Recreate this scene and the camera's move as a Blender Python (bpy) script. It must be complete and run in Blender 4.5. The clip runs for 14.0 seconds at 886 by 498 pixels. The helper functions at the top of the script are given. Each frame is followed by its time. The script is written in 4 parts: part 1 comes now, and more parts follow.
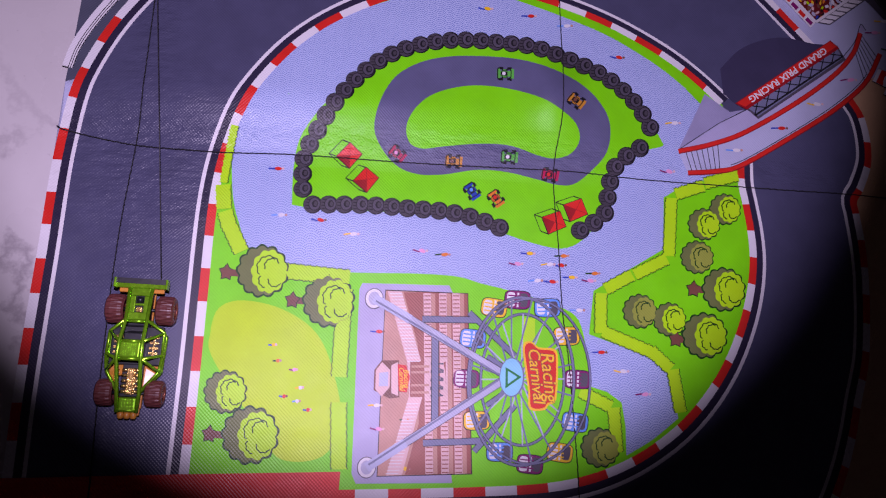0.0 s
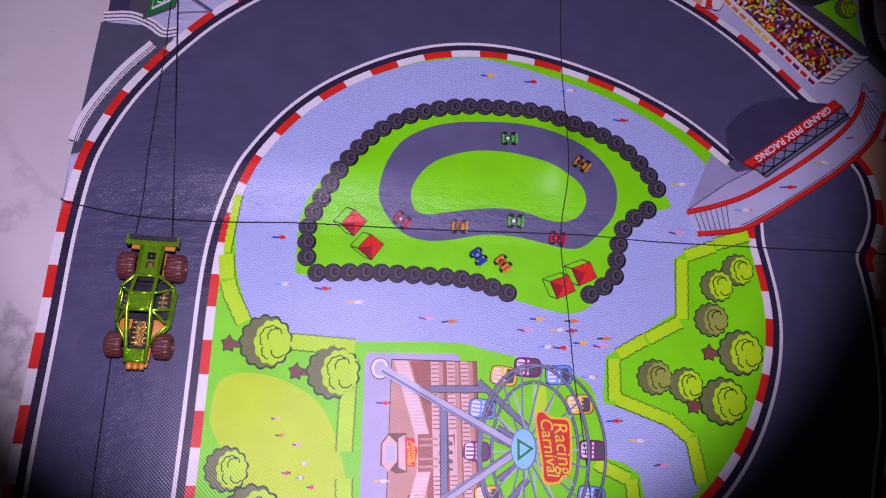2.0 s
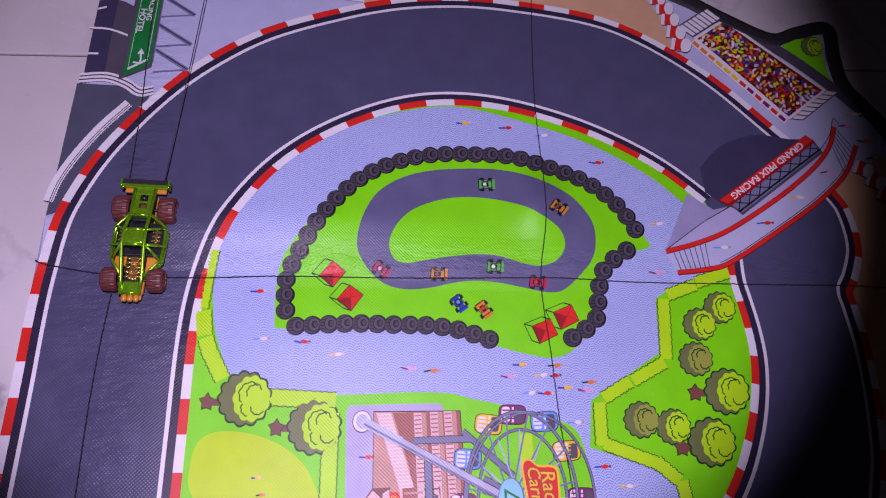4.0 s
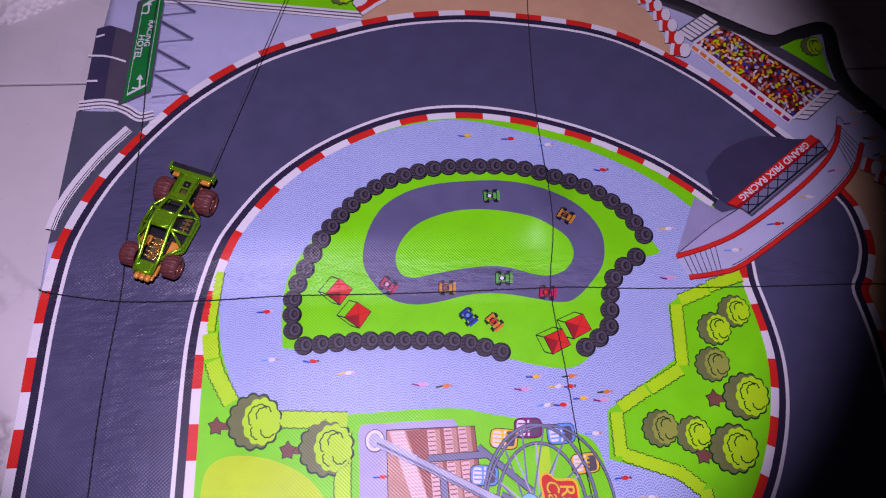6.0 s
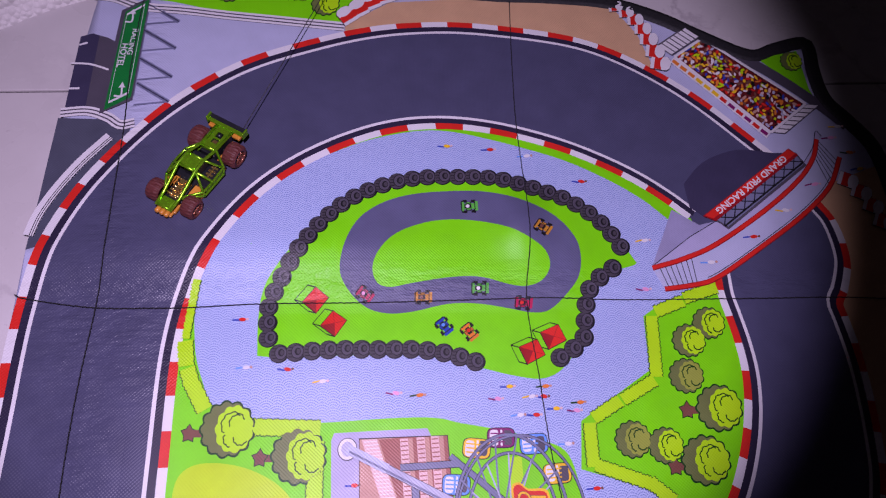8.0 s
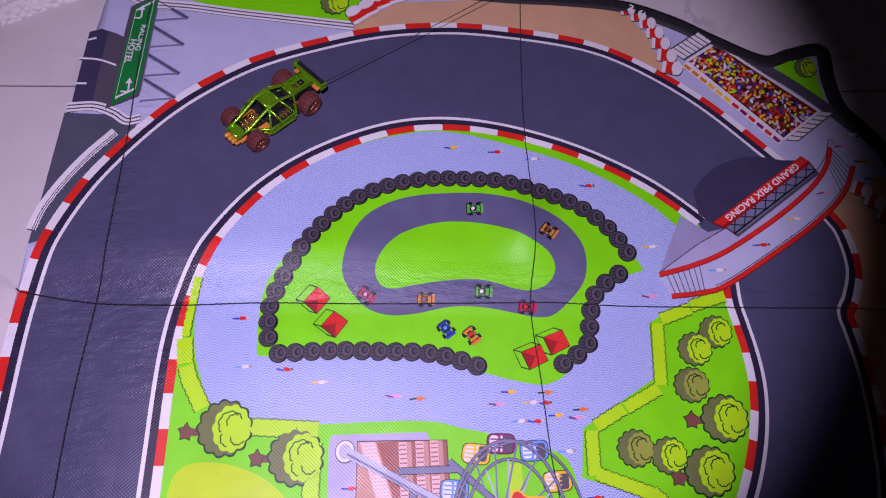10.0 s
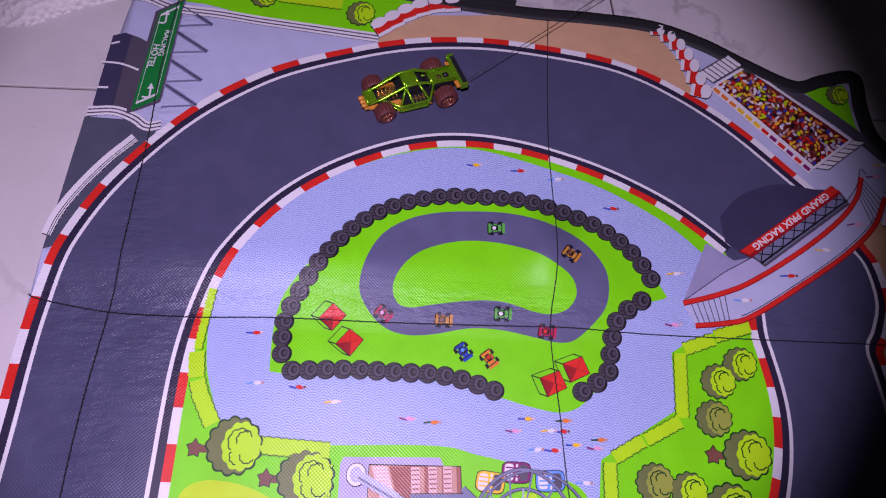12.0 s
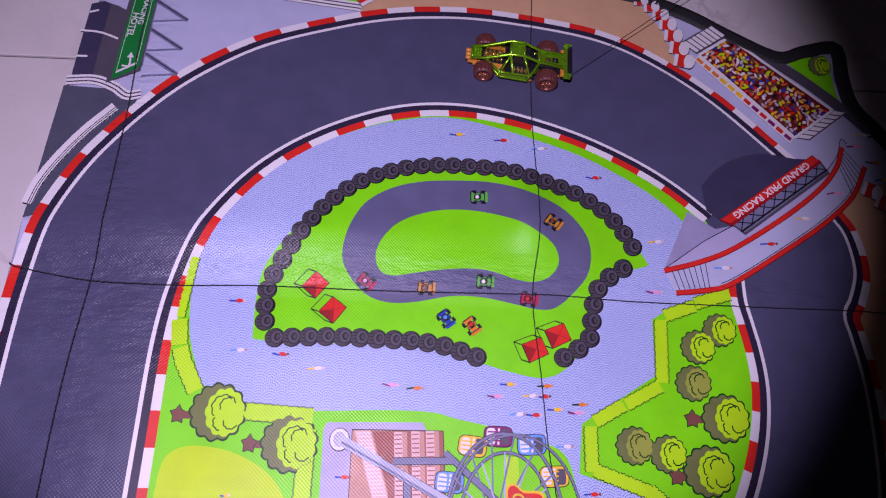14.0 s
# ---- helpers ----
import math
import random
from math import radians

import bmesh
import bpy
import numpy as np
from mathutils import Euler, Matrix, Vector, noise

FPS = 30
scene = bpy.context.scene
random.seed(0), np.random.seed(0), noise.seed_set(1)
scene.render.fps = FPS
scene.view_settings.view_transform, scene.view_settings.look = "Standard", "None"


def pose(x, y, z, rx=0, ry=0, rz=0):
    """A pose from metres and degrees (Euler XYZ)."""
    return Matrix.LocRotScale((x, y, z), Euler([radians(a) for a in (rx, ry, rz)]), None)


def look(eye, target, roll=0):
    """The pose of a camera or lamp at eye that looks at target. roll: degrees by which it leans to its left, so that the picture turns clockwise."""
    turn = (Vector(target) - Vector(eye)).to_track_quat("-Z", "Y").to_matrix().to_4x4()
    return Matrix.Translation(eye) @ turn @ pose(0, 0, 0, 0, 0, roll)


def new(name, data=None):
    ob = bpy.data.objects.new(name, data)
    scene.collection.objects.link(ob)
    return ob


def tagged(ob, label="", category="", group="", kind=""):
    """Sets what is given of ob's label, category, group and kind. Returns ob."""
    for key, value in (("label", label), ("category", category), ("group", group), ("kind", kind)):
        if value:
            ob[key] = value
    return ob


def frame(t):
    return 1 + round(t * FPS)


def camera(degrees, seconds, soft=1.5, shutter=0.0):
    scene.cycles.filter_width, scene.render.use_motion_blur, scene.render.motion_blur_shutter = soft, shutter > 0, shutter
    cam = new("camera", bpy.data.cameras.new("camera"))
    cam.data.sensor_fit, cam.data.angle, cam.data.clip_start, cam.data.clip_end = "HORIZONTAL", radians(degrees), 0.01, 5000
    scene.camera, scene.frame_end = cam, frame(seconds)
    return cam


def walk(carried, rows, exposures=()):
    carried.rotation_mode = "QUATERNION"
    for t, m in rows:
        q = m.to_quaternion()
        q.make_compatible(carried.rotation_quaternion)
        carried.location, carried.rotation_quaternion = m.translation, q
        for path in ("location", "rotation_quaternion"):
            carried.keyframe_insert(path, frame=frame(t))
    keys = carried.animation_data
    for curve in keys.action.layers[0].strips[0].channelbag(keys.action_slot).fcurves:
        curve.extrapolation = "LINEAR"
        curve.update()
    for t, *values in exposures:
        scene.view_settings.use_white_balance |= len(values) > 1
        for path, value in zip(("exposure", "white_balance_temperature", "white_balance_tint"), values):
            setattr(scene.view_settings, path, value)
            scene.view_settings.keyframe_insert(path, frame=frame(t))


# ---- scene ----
cam = camera(63.4, 14.0, soft=1.2)
PATH = [
    (0, (0.1510, -0.1589, 0.3775), (0.4308, 0.3779, -1.5288), 29.84),
    (0.5, (0.1513, -0.1599, 0.3764), (0.4186, 0.3990, -1.5252), 28.09),
    (1, (0.1508, -0.1559, 0.3749), (0.4041, 0.4150, -1.5250), 26.57),
    (1.5, (0.1528, -0.1559, 0.3755), (0.4125, 0.4921, -1.4987), 23.99),
    (2, (0.1530, -0.1549, 0.3715), (0.3995, 0.5479, -1.4846), 21.13),
    (2.5, (0.1514, -0.1520, 0.3706), (0.3950, 0.5818, -1.4739), 19.85),
    (3, (0.1534, -0.1533, 0.3710), (0.4068, 0.5929, -1.4672), 20.14),
    (3.5, (0.1563, -0.1510, 0.3724), (0.4218, 0.6389, -1.4457), 19.40),
    (4, (0.1602, -0.1526, 0.3718), (0.4235, 0.6638, -1.4349), 17.77),
    (4.2, (0.1601, -0.1558, 0.3706), (0.4267, 0.6868, -1.4235), 17.00),
    (6.5, (0.1593, -0.1542, 0.3645), (0.4074, 0.7213, -1.4165), 13.62),
    (7, (0.1640, -0.1531, 0.3679), (0.4224, 0.7270, -1.4094), 14.21),
    (7.5, (0.1678, -0.1566, 0.3685), (0.4303, 0.7361, -1.4018), 14.51),
    (10, (0.1752, -0.1554, 0.3645), (0.4030, 0.7512, -1.4037), 13.81),
    (10.5, (0.1736, -0.1507, 0.3644), (0.3890, 0.7746, -1.3956), 13.60),
    (11, (0.1723, -0.1505, 0.3637), (0.3930, 0.7794, -1.3931), 14.15),
    (11.5, (0.1722, -0.1477, 0.3624), (0.3733, 0.7854, -1.3951), 13.80),
    (12, (0.1702, -0.1461, 0.3590), (0.3703, 0.7820, -1.4013), 14.20),
    (12.5, (0.1753, -0.1505, 0.3603), (0.4033, 0.7568, -1.4074), 15.53),
    (13, (0.1774, -0.1539, 0.3602), (0.4160, 0.7335, -1.4162), 16.24),
    (13.5, (0.1754, -0.1528, 0.3585), (0.4084, 0.7331, -1.4194), 16.22),
    (14, (0.1743, -0.1533, 0.3573), (0.4057, 0.7295, -1.4223), 16.24),
]
walk(cam, [(t, look(eye, target, roll)) for t, eye, target, roll in PATH],
     exposures=((0, -0.10), (4, -0.04), (7, 0.0), (10.5, 0.05), (14, 0.08)))

# ---- light ----
world = bpy.data.worlds.new("world")
world.use_nodes = True
world.node_tree.nodes["Background"].inputs[0].default_value = (0.012, 0.009, 0.013, 1)
scene.world = world
torch_data = bpy.data.lights.new("torch_light", "SPOT")
torch_data.energy, torch_data.color = 8.7, (1.04, 0.83, 1.27)
torch_data.spot_size, torch_data.spot_blend, torch_data.shadow_soft_size = radians(68), 0.40, 0.004
torch = new("torch_light", torch_data)
torch.matrix_world = look((0.150, -0.122, 0.42), (0.180, 0.056, 0.0))


# ---- materials ----
class Nodes:
    """A short way to write node trees."""

    def __init__(self, name):
        self.mat = bpy.data.materials.new(name)
        self.mat.use_nodes = True
        self.tree = self.mat.node_tree
        self.bsdf = self.tree.nodes["Principled BSDF"]

    def add(self, kind, **sets):
        n = self.tree.nodes.new(kind)
        for k, v in sets.items():
            if k == "operation":
                n.operation = v
            elif k == "data_type":
                n.data_type = v
            elif k == "wave_profile":
                n.wave_profile = v
            elif k == "bands_direction":
                n.bands_direction = v
            elif k == "blend_type":
                n.blend_type = v
        return n

    def put(self, socket, value):
        if isinstance(value, bpy.types.NodeSocket):
            self.tree.links.new(value, socket)
        else:
            socket.default_value = value

    def math(self, op, a, b=0.0, c=0.0):
        n = self.add("ShaderNodeMath", operation=op)
        for s, v in zip(n.inputs, (a, b, c)):
            self.put(s, v)
        return n.outputs[0]

    def mix(self, f, a, b):
        n = self.add("ShaderNodeMix", data_type="RGBA")
        self.put(n.inputs[0], f)
        self.put(n.inputs[6], a if isinstance(a, bpy.types.NodeSocket) else (*a, 1))
        self.put(n.inputs[7], b if isinstance(b, bpy.types.NodeSocket) else (*b, 1))
        return n.outputs[2]

    def noise(self, scale, detail=3.0, rough=0.55, vector=None):
        n = self.add("ShaderNodeTexNoise")
        n.inputs["Scale"].default_value, n.inputs["Detail"].default_value = scale, detail
        n.inputs["Roughness"].default_value = rough
        self.put(n.inputs["Vector"], vector or self.place())
        return n.outputs["Fac"]

    def place(self):
        return self.add("ShaderNodeNewGeometry").outputs["Position"]

    def xyz(self):
        n = self.add("ShaderNodeSeparateXYZ")
        self.put(n.inputs[0], self.place())
        return n.outputs

    def ramp(self, f, lo, hi, a=0.0, b=1.0):
        n = self.add("ShaderNodeMapRange")
        for s, v in zip(n.inputs, (f, lo, hi, a, b)):
            self.put(s, v)
        return n.outputs[0]

    def bump(self, height, strength, distance, normal=None):
        n = self.add("ShaderNodeBump")
        self.put(n.inputs["Height"], height)
        n.inputs["Strength"].default_value, n.inputs["Distance"].default_value = strength, distance
        if normal:
            self.put(n.inputs["Normal"], normal)
        return n.outputs[0]

    def done(self, color, rough, normal=None, metal=0.0, spec=0.5):
        b = self.bsdf.inputs
        self.put(b["Base Color"], color if isinstance(color, bpy.types.NodeSocket) else (*color, 1))
        self.put(b["Roughness"], rough)
        b["Metallic"].default_value, b["Specular IOR Level"].default_value = metal, spec
        if normal:
            self.put(b["Normal"], normal)
        return self.mat


def vinyl_relief(n):
    """The woven emboss of coated cloth, with fine creases near the sewn folds."""
    x, y, z = n.xyz()
    u = n.math("MULTIPLY", n.math("ADD", x, y), 2 * math.pi / 0.0018)
    v = n.math("MULTIPLY", n.math("SUBTRACT", x, y), 2 * math.pi / 0.0018)
    weave = n.math("ADD", n.math("SINE", u), n.math("MULTIPLY", n.math("SINE", v), 0.7))
    rise = n.ramp(y, -0.005, 0.022)
    rise = n.math("MULTIPLY", n.math("MULTIPLY", rise, rise), n.math("SUBTRACT", 3.0, n.math("MULTIPLY", rise, 2.0)))
    swell = n.math("MULTIPLY", n.math("MULTIPLY", rise, 0.0030), n.ramp(x, 0.17, 0.26, 1.0, 0.3))
    dx, dy = n.math("DIVIDE", n.math("ADD", x, -0.272), 0.016), n.math("DIVIDE", n.math("ADD", y, -0.048), 0.022)
    dome = n.math("EXPONENT", n.math("MULTIPLY", n.math("ADD", n.math("MULTIPLY", dx, dx), n.math("MULTIPLY", dy, dy)), -1.0))
    slope = n.bump(n.math("ADD", swell, n.math("MULTIPLY", dome, 0.0075)), 1.0, 1.0)
    first = n.bump(weave, 0.30, 0.00012, slope)
    stretch = n.add("ShaderNodeMapping")
    n.put(stretch.inputs[0], n.place())
    stretch.inputs["Scale"].default_value, stretch.inputs["Rotation"].default_value = (70, 190, 1), (0, 0, 0.7)
    fine = n.noise(1.0, 4.0, 0.6, stretch.outputs[0])
    near = n.ramp(n.math("ABSOLUTE", n.math("ADD", y, -0.006)), 0.0, 0.016, 1.0, 0.0)
    side = n.ramp(n.math("ABSOLUTE", n.math("ADD", x, -0.041)), 0.0, 0.022, 0.8, 0.0)
    away = n.math("SQRT", n.math("ADD", n.math("POWER", n.math("ADD", x, -0.040), 2.0), n.math("POWER", n.math("ADD", y, 0.012), 2.0)))
    crossing = n.ramp(away, 0.005, 0.065, 1.0, 0.0)
    second = n.bump(n.math("MULTIPLY", fine, n.math("MAXIMUM", n.math("MAXIMUM", near, side), crossing)), 0.55, 0.0040, first)
    return n.bump(n.noise(22.0, 2.0), 0.06, 0.004, second)


INK = {}


def ink(name, color, rough=0.37, vary=0.12):
    """A printed colour on coated cloth."""
    if name not in INK:
        n = Nodes(name)
        f = n.math("MULTIPLY", n.ramp(n.noise(60.0, 5.0), 0.3, 0.7), n.ramp(n.noise(900.0, 2.0), 0.25, 0.75, 0.6, 1.0))
        c = n.mix(f, tuple(v * (1 - vary) for v in color), tuple(min(1, v * (1 + vary)) for v in color))
        r = n.ramp(n.noise(140.0, 4.0), 0.3, 0.7, rough - 0.05, rough + 0.09)
        INK[name] = n.done(c, r, vinyl_relief(n), 0.0, 0.36)
    return INK[name]


def cobbles(name, ground, stone):
    """Printed cobbles laid in overlapping fans."""
    n = Nodes(name)
    x, y, z = n.xyz()
    w, r = 0.0112, 0.0056
    h = r / 2
    row = n.math("FLOOR", n.math("DIVIDE", y, h))
    dist, turn = None, None
    for k in (1, 0, -1):
        rk = n.math("ADD", row, float(k))
        dy = n.math("SUBTRACT", y, n.math("MULTIPLY", rk, h))
        shift = n.math("MULTIPLY", n.math("MODULO", n.math("ADD", rk, 4000.0), 2.0), 0.5)
        gx = n.math("SUBTRACT", n.math("FRACT", n.math("ADD", n.math("DIVIDE", x, w), shift)), 0.5)
        dx = n.math("MULTIPLY", gx, w)
        d = n.math("SQRT", n.math("ADD", n.math("MULTIPLY", dx, dx), n.math("MULTIPLY", dy, dy)))
        a = n.math("ARCTAN2", dy, dx)
        if dist is None:
            dist, turn = d, a
        else:
            inside = n.math("LESS_THAN", d, r)
            dist = n.math("ADD", n.math("MULTIPLY", d, inside), n.math("MULTIPLY", dist, n.math("SUBTRACT", 1.0, inside)))
            turn = n.math("ADD", n.math("MULTIPLY", a, inside), n.math("MULTIPLY", turn, n.math("SUBTRACT", 1.0, inside)))
    rings = n.math("MULTIPLY", n.math("DIVIDE", dist, r), 4.4)
    ring = n.math("FLOOR", rings)
    across = n.math("ABSOLUTE", n.math("SUBTRACT", n.math("FRACT", rings), 0.5))
    along = n.math("ABSOLUTE", n.math("SUBTRACT", n.math("FRACT", n.math("MULTIPLY", turn, n.math("ADD", n.math("MULTIPLY", ring, 1.1), 1.3))), 0.5))
    piece = n.math("MULTIPLY", n.ramp(across, 0.20, 0.30, 1.0, 0.0), n.ramp(along, 0.26, 0.36, 1.0, 0.0))
    soft = n.ramp(n.noise(40.0, 4.0), 0.3, 0.7, 0.8, 1.0)
    c = n.mix(n.math("MULTIPLY", piece, soft), ground, stone)
    return n.done(c, n.ramp(n.noise(140.0, 4.0), 0.3, 0.7, 0.32, 0.44), vinyl_relief(n), 0.0, 0.36)


def plain(name, color, rough, metal=0.0, vary=0.15, scale=400.0, rise=0.0):
    n = Nodes(name)
    f = n.ramp(n.noise(scale, 4.0), 0.3, 0.7)
    c = n.mix(f, tuple(v * (1 - vary) for v in color), tuple(min(1, v * (1 + vary)) for v in color))
    nm = n.bump(n.noise(scale * 2, 3.0), 0.5, rise) if rise else None
    return n.done(c, n.ramp(n.noise(scale * 0.6, 3.0), 0.3, 0.7, rough * 0.85, min(1, rough * 1.2)), nm, metal)


def marble(name):
    n = Nodes(name)
    big = n.noise(5.0, 6.0, 0.65)
    vein = n.ramp(n.math("ABSOLUTE", n.math("SUBTRACT", n.noise(9.0, 8.0, 0.62), 0.5)), 0.0, 0.03, 1.0, 0.0)
    vein = n.math("MULTIPLY", vein, n.ramp(n.noise(3.0, 3.0), 0.40, 0.62, 0.0, 0.85))
    c = n.mix(n.ramp(big, 0.3, 0.7), (0.50, 0.47, 0.46), (0.60, 0.57, 0.56))
    c = n.mix(vein, c, (0.33, 0.30, 0.31))
    c = n.mix(n.ramp(n.noise(260.0, 2.0), 0.72, 0.78, 0.0, 0.3), c, (0.25, 0.22, 0.22))
    return n.done(c, n.ramp(n.noise(20.0, 4.0), 0.3, 0.7, 0.22, 0.36), None, 0.0, 0.4)


ASPHALT = ink("print_asphalt", (0.068, 0.068, 0.126))
DEEP = ink("print_navy", (0.026, 0.021, 0.046))
WHITE = ink("print_white", (0.70, 0.68, 0.70), vary=0.05)
RED = ink("print_red", (0.62, 0.022, 0.016))
DARKRED = ink("print_dark_red", (0.28, 0.008, 0.014))
GREEN = ink("print_green", (0.19, 0.68, 0.005), vary=0.07)
FIELD = ink("print_field", (0.46, 0.68, 0.004), vary=0.06)
LIME = ink("print_lime", (0.42, 0.74, 0.010), vary=0.06)
OLIVE = ink("print_olive", (0.14, 0.17, 0.05))
PINE = ink("print_pine", (0.008, 0.050, 0.008))
BROWN = ink("print_brown", (0.17, 0.065, 0.045))
BLACK = ink("print_black", (0.010, 0.009, 0.012))
GREY = ink("print_grey", (0.080, 0.070, 0.094))
RUBBER = ink("print_rubber", (0.058, 0.050, 0.062))
KART = ink("print_kart_road", (0.105, 0.105, 0.19))
PALE = ink("print_pale_blue", (0.44, 0.46, 0.62), vary=0.06)
PAVED = ink("print_lilac", (0.40, 0.38, 0.55), vary=0.06)
STEEL = ink("print_steel", (0.17, 0.18, 0.28))
STEELLIGHT = ink("print_steel_light", (0.42, 0.42, 0.55))
SAND = ink("print_sand", (0.58, 0.36, 0.20), vary=0.08)
BRICK = ink("print_brick", (0.31, 0.10, 0.075))
ROSE = ink("print_rose", (0.68, 0.46, 0.44))
TAN = ink("print_tan", (0.50, 0.27, 0.20))
YELLOW = ink("print_yellow", (0.80, 0.50, 0.02))
BLUE = ink("print_blue", (0.02, 0.05, 0.38))
SKYBLUE = ink("print_sky_blue", (0.12, 0.30, 0.75))
PLUM = ink("print_plum", (0.20, 0.008, 0.12))
AQUA = ink("print_aqua", (0.25, 0.60, 0.78))
PINK = ink("print_pink", (0.75, 0.33, 0.55))
ORANGE = ink("print_orange", (0.70, 0.20, 0.03))
SIGN = ink("print_sign_green", (0.010, 0.19, 0.035))
PLAZA = cobbles("print_cobbles", (0.43, 0.50, 0.74), (0.12, 0.17, 0.43))
BINDING = plain("black_binding", (0.012, 0.011, 0.013), 0.7, vary=0.4, scale=900.0, rise=0.0006)
SEAM = plain("seam_thread", (0.008, 0.007, 0.010), 0.75)
TILE = marble("marble_tile")
GROUT = plain("tile_grout", (0.05, 0.045, 0.045), 0.9)
PLASTER = plain("wall_plaster", (0.55, 0.53, 0.52), 0.85, scale=30.0)

# ---- building by code ----
STEP = 0.00015


def ridge(v, c, s):
    return math.exp(-((v - c) / s) ** 2)


# the print is drawn on a slanting grid; LIE lays the drawing out true on the floor
LIE = Matrix(((0.93238, -0.0433, 0.0), (0.0, 1.04987, 0.0), (-0.32978, -0.48199, 1.0)))


def settle(x, y, m=LIE):
    v = m @ Vector((x, y, 1.0))
    return v.x / v.z, v.y / v.z


def relief(x, y):
    """The mat's height over its flat lie: swells beside the sewn folds, sagging edges."""
    u = min(1.0, max(0.0, (y + 0.004) / 0.034))
    z = 0.0070 * u * u * (3 - 2 * u) * math.exp(-max(0.0, y - 0.026) / 0.045) * (0.25 + 0.75 * ridge(x, 0.12, 0.10))
    z += 0.0012 * ridge(y, -0.034, 0.024) * ridge(x, 0.10, 0.12)
    z += 0.0018 * ridge(x, 0.288, 0.020) * ridge(y, 0.03, 0.06) + 0.0015 * ridge(x, 0.066, 0.020)
    z += 0.0007 * noise.noise(Vector((x * 20, y * 20, 0.3)))
    return z


def curve(points, steps=8, closed=False):
    """A smooth line through a few points (in millimetres), in metres."""
    p = [Vector((a / 1000, b / 1000)) for a, b in points]
    n, out = len(p), []
    for i in range(n if closed else n - 1):
        a = p[(i - 1) % n] if closed or i else p[0] * 2 - p[1]
        b, c = p[i], p[(i + 1) % n]
        d = p[(i + 2) % n] if closed or i + 2 < n else c * 2 - b
        for k in range(steps):
            t = k / steps
            out.append(0.5 * (2 * b + (c - a) * t + (2 * a - 5 * b + 4 * c - d) * t * t + (3 * b - a - 3 * c + d) * t ** 3))
    return out if closed else out + [p[-1]]


def sharp(points):
    return [Vector((a / 1000, b / 1000)) for a, b in points]


def normals(line, closed=False):
    out = []
    n = len(line)
    for i in range(n):
        a = line[(i - 1) % n] if closed or i else line[i]
        b = line[(i + 1) % n] if closed or i < n - 1 else line[i]
        d = (b - a).normalized()
        out.append(Vector((-d.y, d.x)))
    return out


def offset(line, d, closed=False):
    return [p + q * d for p, q in zip(line, normals(line, closed))]


def even(line, gap):
    """The line at even steps."""
    out, left = [line[0]], gap
    for a, b in zip(line, line[1:]):
        span = (b - a).length
        while span >= left > 0:
            a = a + (b - a) * (left / span)
            out.append(a)
            span, left = (b - a).length, gap
        left -= span
    return out


def strip(line, a, b, closed=False):
    """An outline of a band between two offsets of a line."""
    return offset(line, a, closed) + offset(line, b, closed)[::-1]


def disc(x, y, r, ry=None, turn=0.0, sides=28, wave=0, depth=0.0):
    out = []
    for i in range(sides):
        a = 2 * math.pi * i / sides
        k = 1 + depth * abs(math.sin(wave * a / 2)) if wave else 1
        u, v = r * k * math.cos(a), (ry or r) * k * math.sin(a)
        c, s = math.cos(turn), math.sin(turn)
        out.append(Vector((x + u * c - v * s, y + u * s + v * c)))
    return out


def box2(x, y, w, h, turn=0.0):
    c, s = math.cos(turn), math.sin(turn)
    return [Vector((x + u * c - v * s, y + u * s + v * c)) for u, v in ((-w / 2, -h / 2), (w / 2, -h / 2), (w / 2, h / 2), (-w / 2, h / 2))]


def link(name, bm, mats, parent=None, label=""):
    me = bpy.data.meshes.new(name)
    bm.to_mesh(me)
    bm.free()
    for m in (mats if isinstance(mats, (list, tuple)) else [mats]):
        me.materials.append(m)
    ob = new(name, me)
    if parent:
        ob.parent = parent
    if label:
        ob["label"] = label
    return ob


part = link
CELL = 0.006


def fill(outlines, z=None, layer=1):
    """A flat print: outlines filled (later ones are holes), cut to follow the mat's relief."""
    bm = bmesh.new()
    edges = []
    for line in outlines:
        vs = [bm.verts.new((p.x, p.y, 0)) for p in line]
        edges += [bm.edges.new((vs[i], vs[(i + 1) % len(vs)])) for i in range(len(vs))]
    bmesh.ops.triangle_fill(bm, edges=edges, use_beauty=True, use_dissolve=False, normal=(0, 0, 1))
    xs = [v.co.x for v in bm.verts]
    ys = [v.co.y for v in bm.verts]
    for axis, lo, hi in ((0, min(xs), max(xs)), (1, min(ys), max(ys))):
        if hi - lo < CELL * 1.2:
            continue
        k = math.ceil(lo / CELL)
        while k * CELL < hi:
            co, no = [0, 0, 0], [0, 0, 0]
            co[axis], no[axis] = k * CELL, 1
            bmesh.ops.bisect_plane(bm, geom=bm.verts[:] + bm.edges[:] + bm.faces[:], dist=1e-7, plane_co=co, plane_no=no)
            k += 1
    for v in bm.verts:
        z = relief(v.co.x, v.co.y) + layer * STEP
        v.co = (*settle(v.co.x, v.co.y), z)
    bm.normal_update()
    for f in bm.faces:
        f.smooth = True
        if f.normal.z < 0:
            f.normal_flip()
    return bm


def printed(name, outline, mat, layer, parent, label="", holes=()):
    return link(name, fill([outline, *holes], layer=layer), mat, parent, label)


